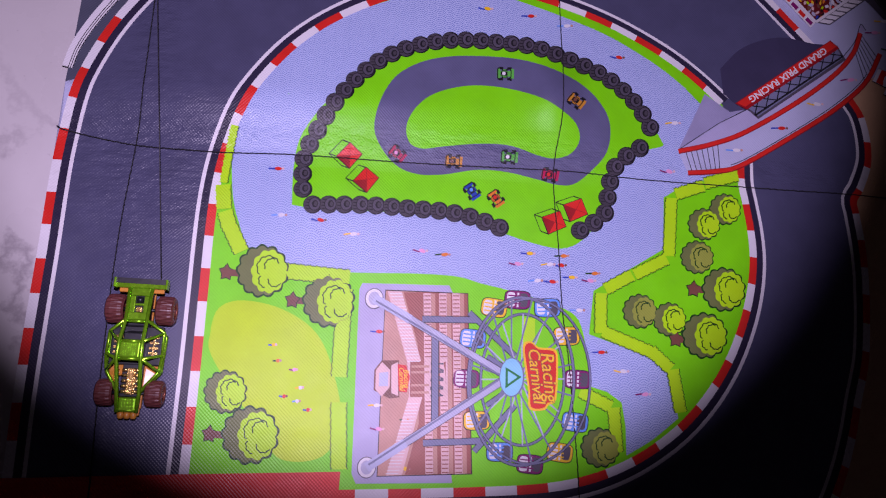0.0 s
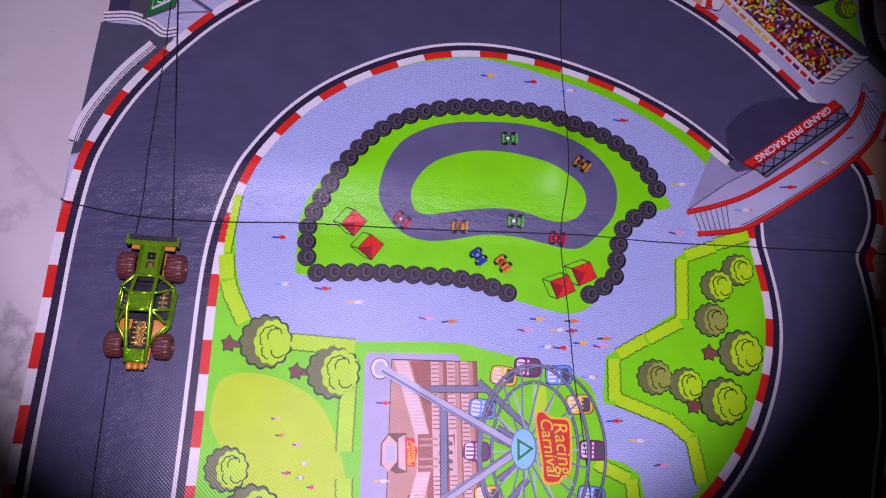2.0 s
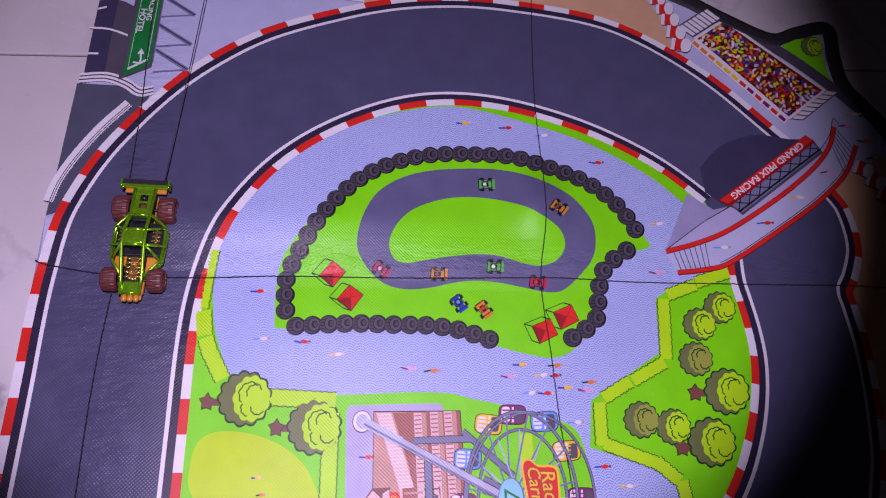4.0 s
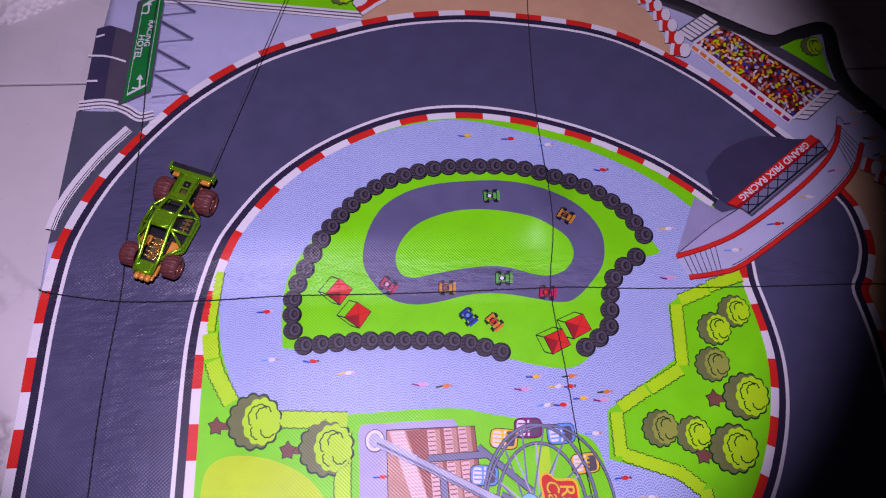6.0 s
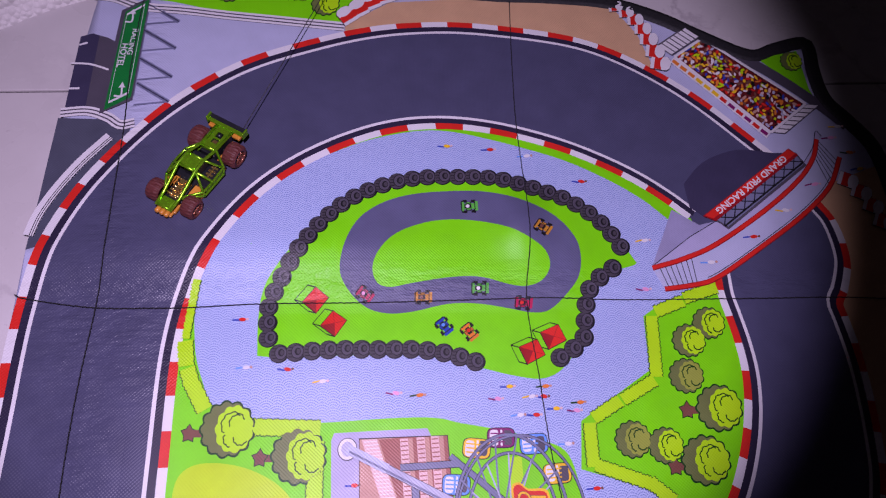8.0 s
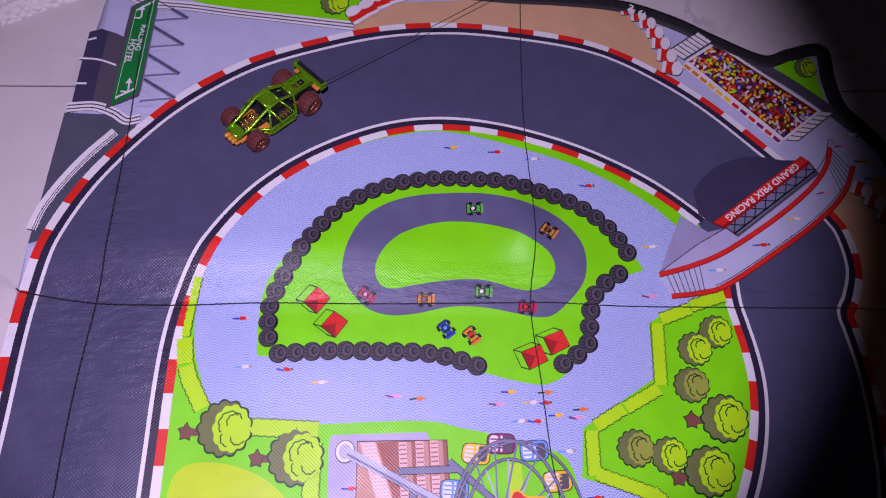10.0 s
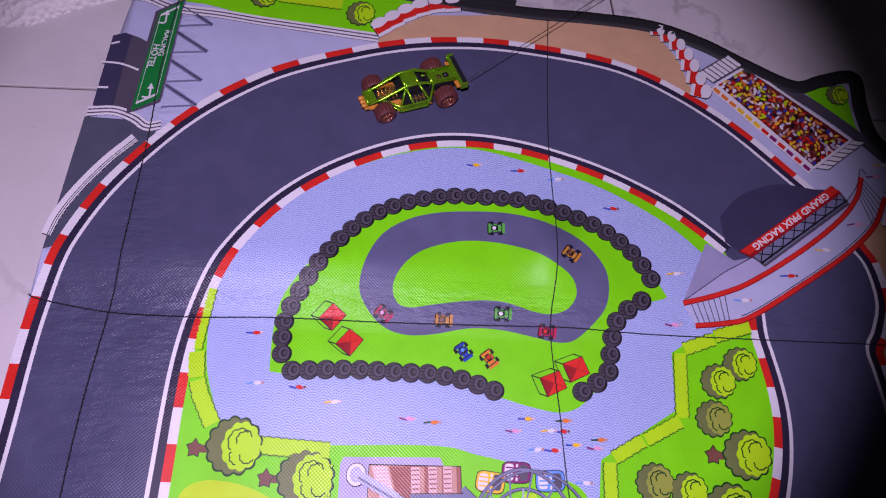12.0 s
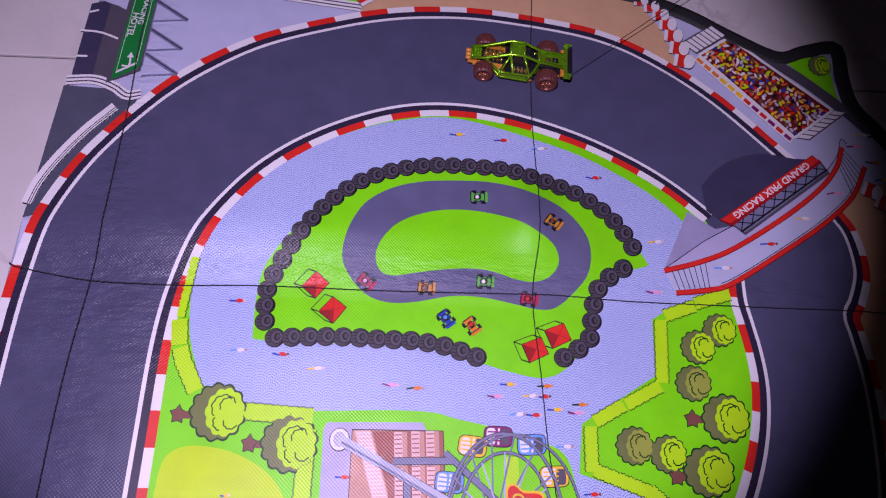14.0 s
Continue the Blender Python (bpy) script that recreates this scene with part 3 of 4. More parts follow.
def ring(u, v, ru, rv, w):
    return [fair(u + ru * math.cos(a), v + rv * math.sin(a)) for a in [2 * math.pi * k / 56 for k in range(56)]], \
        [fair(u + (ru - w) * math.cos(a), v + (rv - w) * math.sin(a)) for a in [2 * math.pi * k / 56 for k in range(56)]]


def fairground():
    printed("printed_paving", poly((75, 38), (385, 48), (400, 80), (400, 700), (405, 735), (70, 735), (55, 700), (65, 60)), PAVED, 4, play_mat, "lilac printed paving")
    hall = printed("printed_hall", poly((157, 62), (452, 76), (474, 706), (142, 712)), BLACK, 5, play_mat, "brown and rose printed grandstand building")
    part("ground", fill([poly((159, 66), (449, 79), (470, 703), (145, 709))], layer=6), TAN, hall)
    part("roof", fill([poly((270, 71), (449, 79), (470, 703), (290, 706))], layer=7), BRICK, hall)
    part("ramp", fill([poly((165, 68), (215, 70), (290, 320), (295, 440), (230, 706), (175, 708), (250, 430), (240, 320))], layer=8), ROSE, hall)
    part("wedge", fill([poly((222, 72), (288, 74), (288, 300))], layer=8), BRICK, hall)
    part("wedge", fill([poly((300, 470), (300, 705), (240, 706))], layer=8), BRICK, hall)
    for u in (292, 347, 394):
        part("railing", fill([poly((u, 76), (u + 27, 77), (u + 46, 703), (u + 19, 705))], layer=9), ROSE, hall)
        part("tan_strip", fill([poly((u + 28, 77), (u + 42, 78), (u + 61, 703), (u + 47, 704))], layer=8), TAN, hall)
        for k in range(44):
            f = (k + 0.5) / 44
            a = u + 19 * f
            v = 77 + 627 * f
            if not 300 < v < 450 or u == 394:
                part("baluster", fill([poly((a + 2, v), (a + 25, v), (a + 25, v + 4), (a + 2, v + 4))], layer=10), BRICK, hall)
    for k in range(22):
        f = (k + 0.5) / 22
        for top, s in ((70, 1), (706, -1)):
            a, v = 172 + 70 * f, top + s * 250 * f
            part("tread", fill([poly((a, v), (a + 44, v), (a + 44, v + 2.5), (a, v + 2.5))], layer=10), WHITE, hall)
    part("gate", fill([poly((250, 315), (375, 318), (378, 440), (252, 440))], layer=9), BRICK, hall)
    for v in (330, 350, 395, 420):
        part("gate_step", fill([poly((255, v), (318, v), (318, v + 8), (255, v + 8))], layer=10), TAN, hall)
    for k in range(4):
        v = 325 + 29 * k
        for b in (bar(322, v, 368, v, 5), bar(322, v, 368, v + 24, 4), bar(322, v + 24, 368, v + 24, 4)):
            part("lattice", fill([b], layer=10), GREY, hall)
    booth = printed("printed_booth", poly((125, 345), (150, 312), (210, 312), (215, 440), (180, 444), (124, 415)), BROWN, 11, play_mat, "rose printed ticket booth")
    part("side", fill([poly((130, 347), (152, 318), (180, 345), (180, 405), (152, 438), (130, 412))], layer=12), ROSE, booth)
    part("front", fill([poly((184, 330), (207, 318), (210, 436), (186, 425))], layer=12), ROSE, booth)
    part("pane", fill([poly((142, 355), (174, 353), (174, 402), (142, 402))], layer=13), PALE, booth)
    part("fascia", fill([poly((206, 326), (236, 330), (250, 370), (240, 424), (212, 420))], layer=13), RED, booth)
    for u, word in ((237, "Racing"), (221, "Carnival")):
        p = fair(u, 376)
        lettering("booth_lettering", word, 0.0036, p.x, p.y, radians(-84), YELLOW, 14, booth, 0.2, 0.00004)


def cabin(x, y, w, h, turn):
    """A box outline with rounded corners."""
    out = []
    for k in range(28):
        a = 2 * math.pi * k / 28
        u, v = abs(math.cos(a)) ** 0.5 * math.copysign(w, math.cos(a)), abs(math.sin(a)) ** 0.5 * math.copysign(h, math.sin(a))
        out.append(Vector((x + u * math.cos(turn) - v * math.sin(turn), y + u * math.sin(turn) + v * math.cos(turn))))
    return out


def gondola(x, y, mat, turn):
    x, y = x / 1000, y / 1000
    g = printed("printed_gondola", cabin(x, y, 0.0070, 0.0050, turn), BLACK, 9, play_mat, "printed ferris wheel gondola")
    part("shell", fill([cabin(x, y, 0.0066, 0.0046, turn)], layer=10), mat, g)
    part("window", fill([cabin(x - 0.0034, y, 0.0022, 0.0038, turn)], layer=11), WHITE, g)
    part("window", fill([cabin(x + 0.0032, y, 0.0022, 0.0036, turn)], layer=11), GREY, g)
    part("window", fill([box2(x + 0.0002, y, 0.0010, 0.0076, turn)], layer=11), WHITE, g)
    for dy in (-0.0020, 0.0, 0.0020):
        part("frame", fill([box2(x - 0.0016, y + dy, 0.0072, 0.0007, turn)], layer=12), mat, g)


def ferris_wheel():
    w = tagged(new("printed_ferris_wheel"), "steel blue printed ferris wheel")
    w.parent = play_mat
    part("hedge_behind", fill([poly((645, 165), (690, 165), (690, 270), (645, 270))], layer=6), LIME, w)
    for u0, v0, u1, v1, b in ((290, 168, 485, 172, 20), (300, 598, 505, 592, 20), (336, 215, 340, 530, 22), (455, 145, 620, 300, 18), (478, 628, 620, 470, 18), (520, 300, 620, 360, 14), (520, 470, 620, 400, 14)):
        part("strut", fill([bar(u0, v0, u1, v1, b + 5)], layer=10), BLACK, w)
        part("strut", fill([bar(u0, v0, u1, v1, b)], layer=11), STEEL, w)
    for u, v, ru, rv, wd in ((672, 385, 214, 290, 6), (640, 385, 190, 296, 8), (645, 380, 150, 232, 7)):
        a, b = ring(u, v, ru, rv, wd)
        part("rim_outline", fill([ring(u, v, ru + 2, rv + 2, wd + 4)[0], ring(u, v, ru + 2, rv + 2, wd + 4)[1]], layer=12), DEEP, w)
        part("rim", fill([a, b], layer=13), STEEL, w)
    for k in range(16):
        a = 2 * math.pi * (k + 0.5) / 16
        part("spoke", fill([bar(612 + 34 * math.cos(a), 378 + 50 * math.sin(a), 641 + 186 * math.cos(a), 384 + 288 * math.sin(a), 6)], layer=14), STEEL, w)
    for k in range(12):
        a = 2 * math.pi * k / 12
        part("spoke", fill([bar(640, 380, 646 + 146 * math.cos(a), 380 + 228 * math.sin(a), 5)], layer=14), STEELLIGHT, w)
    for u0, v0 in ((118, 95), (106, 680)):
        part("foot_outline", fill([[fair(u0 + 33 * math.cos(a), v0 + 37 * math.sin(a)) for a in [k * 0.25 for k in range(25)]]], layer=12), GREY, w)
        part("foot", fill([[fair(u0 + 30 * math.cos(a), v0 + 34 * math.sin(a)) for a in [k * 0.25 for k in range(25)]]], layer=13), WHITE, w)
        part("foot_ring", fill([[fair(u0 + 20 * math.cos(a), v0 + 24 * math.sin(a)) for a in [k * 0.25 for k in range(25)]]], layer=14), STEELLIGHT, w)
        m = 0.27
        part("leg", fill([bar(u0, v0, 595, 372, 30)], layer=15), GREY, w)
        part("leg", fill([bar(u0, v0, 595, 372, 26)], layer=16), STEELLIGHT, w)
        part("leg_sleeve", fill([bar(u0, v0, u0 + (595 - u0) * m, v0 + (372 - v0) * m, 32)], layer=17), PALE, w)
        dv = 9 if v0 < 300 else -9
        part("leg_shine", fill([bar(u0 + 6, v0 + dv, 590, 372 + dv, 7)], layer=18), STEEL, w)
    part("hub_outline", fill([[fair(607 + 44 * math.cos(a), 373 + 69 * math.sin(a)) for a in [k * 0.2 for k in range(32)]]], layer=17), STEEL, w)
    part("hub", fill([[fair(605 + 40 * math.cos(a), 373 + 65 * math.sin(a)) for a in [k * 0.2 for k in range(32)]]], layer=19), AQUA, w)
    part("hub_mark", fill([poly((584, 338), (640, 373), (584, 412))], layer=20), SIGN, w)
    part("hub_mark", fill([poly((592, 352), (626, 373), (592, 397))], layer=21), AQUA, w)
    board = part("board", fill([curve_of(((645, 262), (672, 248), (700, 270), (756, 276), (768, 320), (762, 450), (735, 470), (720, 488), (668, 484), (664, 420), (650, 330)))], layer=20), YELLOW, w)
    part("board_face", fill([curve_of(((651, 268), (672, 255), (700, 277), (750, 283), (761, 320), (755, 446), (731, 463), (716, 481), (674, 477), (670, 420), (657, 330)))], layer=21), RED, board)
    for u, v, word, size in ((735, 372, "Racing", 0.0098), (690, 368, "Carnival", 0.0086)):
        p = fair(u, v)
        lettering("board_lettering", word, size, p.x, p.y, radians(-80), BROWN, 22, board, 0.2, 0.00030)
        lettering("board_lettering", word, size, p.x, p.y, radians(-80), YELLOW, 23, board, 0.2, 0.00006)


def curve_of(uv):
    return curve([tuple(fair(u, v) * 1000) for u, v in uv], 3, True)


fairground()
for i, (x, y) in enumerate(((250, -72), (266, -75), (277, -89), (284, -111), (284, -133), (277, -149), (262, -156), (246, -151), (233, -136), (226, -115), (228, -94), (238, -77))):
    gondola(x, y, (PLUM, SKYBLUE, YELLOW)[i % 3], 0.1 * math.sin(i))
ferris_wheel()
printed("printed_banner", sharp([(-8, -183), (86, -174), (165, -167), (165, -215), (-8, -225)]), RED, 6, play_mat, "red printed start banner")


# ---- the printed bridge, gantry and grandstand ----
UPPER = curve([(331, 14), (348, 19), (366, 27), (394, 46), (414, 63), (424, 76), (428, 88)], 6)
LOWER = curve([(337, 3), (352, 5), (365, 9), (392, 27), (415, 44), (431, 60), (439, 77)], 6)
RAIL = sharp([(331, 15), (352, 31), (367, 40), (372, 37), (418, 73)]) + curve([(418, 73), (425, 83), (428, 93), (431, 90)], 4)
SHADE = ink("print_road_shade", (0.044, 0.039, 0.080))
PLAZASHADE = ink("print_square_shade", (0.30, 0.29, 0.44))


def bridge():
    printed("printed_shade", curve([(352, 62), (364, 75), (383, 82), (402, 80)], 4) + sharp([(410, 80), (362, 42), (354, 48)]), SHADE, 5, play_mat)
    printed("printed_shade", sharp([(331, 15), (344, 47), (358, 38), (366, 40), (352, 31)]), PLAZASHADE, 4, play_mat)
    b = tagged(new("printed_bridge"), "lilac printed foot bridge with red rails")
    b.parent = play_mat
    part("back_wall", fill([UPPER + RAIL[::-1]], layer=6), PAVED, b)
    part("deck", fill([UPPER + LOWER[::-1]], layer=6), PALE, b)
    for line in (UPPER, LOWER):
        part("rail_outline", fill([strip(line, -0.0014, 0.0014)], layer=8), DARKRED, b)
        part("rail", fill([strip(line, -0.0009, 0.0011)], layer=9), RED, b)
    part("rail_line", fill([strip(RAIL, -0.0002, 0.0002)], layer=8), BLACK, b)
    mid = [a.lerp(c, 0.86) for a, c in zip(UPPER, LOWER)][10:-5]
    part("walk_line", fill([strip(mid, -0.0002, 0.0002)], layer=7), BLACK, b)
    for k in range(7):
        a, c = UPPER[1 + k].lerp(UPPER[2 + k], 0.3), LOWER[1 + k]
        part("stair_line", fill([strip([a, c], -0.0002, 0.0002)], layer=7), BLACK, b)
    for k in range(6):
        a, c = UPPER[-6 + k], LOWER[-7 + k]
        part("stair_line", fill([strip([a, c], -0.0002, 0.0002)], layer=7), BLACK, b)
    g = printed("printed_gantry", sharp([(366, 41), (373, 35), (420, 72), (415, 80)]), GREY, 10, play_mat, "red printed gantry over a dark truss")
    lo, hi = sharp([(371, 37), (418, 74)]), sharp([(367, 42), (414, 79)])
    part("truss_back", fill([sharp([(367, 41), (373, 36.5), (418, 72.5), (415, 78)])], layer=11), STEEL, g)
    for k in range(8):
        a, c = lo[0].lerp(lo[1], k / 8), hi[0].lerp(hi[1], (k + 1) / 8)
        d, e = hi[0].lerp(hi[1], k / 8), lo[0].lerp(lo[1], (k + 1) / 8)
        part("brace", fill([strip([a, c], -0.0003, 0.0003)], layer=12), BLACK, g)
        part("brace", fill([strip([d, e], -0.0003, 0.0003)], layer=13), BLACK, g)
    part("chord", fill([strip(lo, -0.0008, 0.0002)], layer=12), BLACK, g)
    part("board", fill([sharp([(360, 42.5), (366.5, 39.5), (416, 78), (411, 82)])], layer=14), DARKRED, g)
    part("board_face", fill([sharp([(361, 42.8), (365.5, 41), (414.5, 78.8), (410.5, 81.3)])], layer=15), RED, g)
    lettering("gantry_lettering", "GRAND PRIX RACING", 0.0052, 0.3880, 0.0607, radians(217.8), WHITE, 16, g, 0.0, 0.00012)


bridge()
dashes([(361, 17), (385, 31), (404, 46), (422, 61)], TONES[1:], 0.0034)


def grandstand():
    a, b, c, d = sharp([(354, 141), (371, 153), (425, 110), (403, 92)])
    s = printed("printed_grandstand", [a, b, c, d], BLACK, 6, play_mat, "printed grandstand with rows of coloured spots")
    part("seat_field", fill([[a.lerp(c, 0.02), b.lerp(d, 0.03), c.lerp(a, 0.02), d.lerp(b, 0.03)]], layer=7), ink("print_maroon", (0.13, 0.012, 0.014)), s)
    rng = random.Random(5)
    tones = [YELLOW, TAN, WHITE, BLUE, FIELD, ORANGE, ROSE, BLACK, BROWN, STEELLIGHT, RED]
    groups = {m: [] for m in tones}
    for i in range(26):
        for j in range(11):
            u, v = (i + 0.5 + rng.uniform(-0.35, 0.35)) / 26, (j + 0.5 + rng.uniform(-0.35, 0.35)) / 11
            p = a.lerp(d, u).lerp(b.lerp(c, u), 0.06 + v * 0.86)
            groups[rng.choice(tones)].append(disc(p.x, p.y, rng.uniform(0.0010, 0.0020), rng.uniform(0.0006, 0.0010), rng.uniform(0, 3), 7))
    for k, (m, outs) in enumerate(groups.items()):
        tagged(prints("crowd_mosaic", outs, m, 8 + k % 3, s), kind="stuff")
    for p, q in ((a, b), (b, c), (c, d), (d, a)):
        part("border", fill([strip([p, q], -0.0008, 0.0008)], layer=11), WHITE, s)
    for p, q, out in ((a, b, Vector((-0.0085, 0.0068))), (d, c, Vector((0.0070, -0.0006)))):
        part("stair_back", fill([[p + out * 0.12, q + out * 0.12, q + out * 1.15, p + out * 1.15]], layer=9), GREY, s)
        for k in range(7):
            e, f = p.lerp(q, (k + 0.08) / 7), p.lerp(q, (k + 0.84) / 7)
            part("stair_tread", fill([[e + out * 0.2, f + out * 0.2, f + out * 1.05, e + out * 1.05]], layer=12), WHITE, s)
    n = Vector((-0.0020, -0.0024))
    part("front_board", fill([[a + n * 0.3, d + n * 0.3, d + n * 1.5, a + n * 1.5]], layer=12), WHITE, s)
    for k in range(12):
        e, f = a.lerp(d, (k + 0.1) / 12), a.lerp(d, (k + 0.85) / 12)
        part("board_bar", fill([[e + n * 0.55, f + n * 0.55, f + n * 1.25, e + n * 1.25]], layer=13), (ORANGE, YELLOW, RED, PLUM)[k * 4 // 12 if k < 6 else 2 + k % 2], s)
    path = curve([(366, 158), (386, 146), (410, 130), (434, 110), (447, 97)], 5)
    printed("printed_path", strip(path, -0.0040, 0.0022), GREY, 5, play_mat)


grandstand()
dashes([(440, 96), (435, 89), (444, 80), (448, 70)], TONES[3:], 0.0032)


def drum(x, y, turn, r=0.0040):
    x, y = x / 1000, y / 1000
    c, s = math.cos(turn), math.sin(turn)
    d = printed("printed_drum", disc(x + c * r * 0.6, y + s * r * 0.6, r * 0.70, r * 1.0, turn, 20) , BLACK, 9, play_mat, "red and white printed drum")
    part("side", fill([box2(x - c * r * 0.25, y - s * r * 0.25, r * 1.7, r * 1.9, turn)], layer=9), BLACK, d)
    part("body", fill([box2(x - c * r * 0.25, y - s * r * 0.25, r * 1.7, r * 1.75, turn)], layer=10), WHITE, d)
    part("band", fill([box2(x - c * r * 0.25, y - s * r * 0.25, r * 0.85, r * 1.75, turn)], layer=11), RED, d)
    part("end", fill([disc(x + c * r * 0.6, y + s * r * 0.6, r * 0.62, r * 0.92, turn, 20)], layer=12), WHITE, d)


printed("printed_sand", [p for p in OUTER_A if p.x > 0.163 and p.x < 0.345 and p.y > 0.12] + sharp([(334, 157), (320, 176), (246, 183), (189, 180), (163, 165)]), SAND, 1, play_mat, "tan printed sand")
printed("printed_sand", WALLRIGHT + sharp([(440, -215), (466, -100), (467, 20), (458, 72), (432, 62)]), SAND, 1, play_mat, "tan printed sand")
for i, (x, y) in enumerate(((322, 175), (328, 171), (333, 166), (337, 160), (340, 153), (343, 145), (345.5, 137))):
    drum(x, y, 0.1 - 0.05 * i, 0.0036 + 0.00022 * i)
for i, (x, y) in enumerate(((164, 170), (171, 175), (178, 180), (186, 184), (195, 187), (204, 188))):
    drum(x, y, 2.2 - 0.1 * i, 0.0052)
for x, y in ((441, 63), (447, 56), (452, 48), (456, 39)):
    drum(x, y, -0.4, 0.0046)


# ---- the printed side road with its sign ----
def side_road():
    printed("printed_verge", sharp([(4, 105), (31, 104), (46, 98)]) + [p for p in OUTER_A if p.x < 0.045 and p.y > 0.028][::-1] + sharp([(0, 26), (2, 60)]), ink("print_slate", (0.075, 0.080, 0.115)), 1, play_mat, "slate grey printed verge")
    printed("printed_grass", sharp([(15, 190), (30, 185), (58, 181), (89, 174), (163, 166), (172, 178), (183, 190), (178, 194), (80, 210), (20, 214)]), GREEN, 1, play_mat, "green printed grass strip")
    r = printed("printed_side_road", sharp([(7, 112), (9, 158), (16, 160), (25, 157), (34, 152), (31, 107)]), GREY, 2, play_mat, "dark printed side road")
    part("lane", fill([sharp([(7, 112), (9, 158), (16, 160), (20, 158.5), (18.5, 109.5)])], layer=3), SHADE, r)
    part("lane_line", fill([strip(curve([(6, 140), (18, 139), (32, 134)], 5), -0.0006, 0.0006)], layer=4), WHITE, r)
    part("lane_mark", fill([box2(0.0105, 0.1235, 0.006, 0.0012)], layer=4), WHITE, r)
    part("lane_mark", fill([box2(0.0115, 0.153, 0.005, 0.0012, 0.3)], layer=4), WHITE, r)
    for name, line in (("printed_fence", curve([(5, 108), (20, 109), (32, 105), (40, 100), (48, 101)], 5)), ("printed_fence", curve([(14, 186), (26, 184), (45, 177), (89, 172), (163, 163)], 5))):
        f = printed(name, strip(line, -0.0030, 0.0030), GREY, 4, play_mat, "white printed guard rail")
        for o in (-0.0022, 0.0, 0.0022):
            part("rail", fill([strip(line, o - 0.0007, o + 0.0007)], layer=5), WHITE, f)
    wall = curve([(35, 93), (22, 78), (10, 60), (3, 46), (0, 34)], 6)
    w = printed("printed_wall", strip(wall, -0.0030, 0.0032), WHITE, 3, play_mat, "white printed track wall with dark lines")
    for o in (0.0006, 0.0018, 0.0030):
        part("wall_line", fill([strip(wall, o - 0.00022, o + 0.00022)], layer=4), BLACK, w)
    g = printed("printed_sign", sharp([(27, 107), (31, 175), (47, 184), (45, 115)]), GREY, 6, play_mat, "green printed road sign with white lettering")
    part("board", fill([sharp([(29.5, 109), (33.5, 174), (46.5, 182), (44, 117)])], layer=7), SIGN, g)
    rim = sharp([(31.5, 113), (34.5, 172.5), (44.5, 179), (42.3, 119)])
    part("border", fill([rim, [Vector((0.038, 0.146)) + (p - Vector((0.038, 0.146))) * 0.95 for p in rim]], layer=8), WHITE, g)
    lettering("sign_lettering", "RACING", 0.0047, 0.0402, 0.1530, radians(-95), WHITE, 9, g, 0.0, 0.00008)
    lettering("sign_lettering", "HOTEL", 0.0051, 0.0354, 0.1442, radians(-95), WHITE, 9, g, 0.0, 0.0001)
    for y in (121, 170):
        part("arrow", fill([strip(curve([(34, y - 3), (38, y - 3), (38, y + 3)], 4), -0.0005, 0.0005)], layer=8), WHITE, g)
        part("arrow", fill([sharp([(36, y + 2), (40, y + 2), (38, y + 5.5)])], layer=9), WHITE, g)
    p = printed("printed_sign_frame", strip(sharp([(45, 118), (47, 183)]), -0.0006, 0.0006), STEEL, 5, play_mat, "steel printed sign frame")
    for y in (176, 158, 139, 123):
        part("strut", fill([strip(sharp([(46, y + 3), (66, y - 10)]), -0.0012, 0.0012)], layer=5), STEEL, p)
        part("strut", fill([strip(sharp([(46, y - 11), (65, y - 10)]), -0.0005, 0.0005)], layer=6), STEEL, p)
        part("strut", fill([strip(sharp([(46, y + 3), (66, y - 10)]), -0.0003, 0.0003)], layer=6), DEEP, p)


side_road()
for x, y, r in ((93, 189, 8), (151, 179, 8)):
    tree(x, y, r)
hedge([(60, 196), (84, 193)], 8)
hedge([(102, 189), (140, 185)], 8)
printed("printed_grass", sharp([(402, 140), (425, 145), (429, 120), (432, 112)]), GREEN, 3, play_mat, "green printed grass corner")
tree(421, 138, 6)


# ---- sewn seams and edge binding ----
def seam(points, r=0.00032):
    line = even(curve(points, 6), 0.0012)
    bm = bmesh.new()
    rng = random.Random(len(line))
    for i in range(0, len(line) - 3, 3):
        bit = [Vector((*settle(p.x + rng.uniform(-0.0001, 0.0001), p.y + rng.uniform(-0.0001, 0.0001)), relief(p.x, p.y) + STEP * 11 + (0.0001 if 0 < k < 3 else -0.0004))) for k, p in enumerate(line[i:i + 4])]
        tube(bm, bit, r, 6)
    link("seam", bm, SEAM, play_mat, "black sewn seam")


seam([(38, -250), (38, -180), (37, -127), (37.5, -62), (41.3, -5.5), (42.6, 25), (42.6, 60), (42.6, 98), (41.5, 135), (43, 176), (46, 205)])
seam([(296, -250), (288, -168), (284.5, -141), (279, -103), (274, -76), (269.5, -41), (264.5, -2), (267, 38), (262, 93.5), (260.4, 129), (259.6, 182)])
seam([(-2, 2), (5, -0.5), (41.5, -5.5), (80, -6), (127, -3.8), (172, -3.6), (205, -3), (267, -1.6), (301, -2.6), (372, -2.4), (425, -2), (468, -4)])


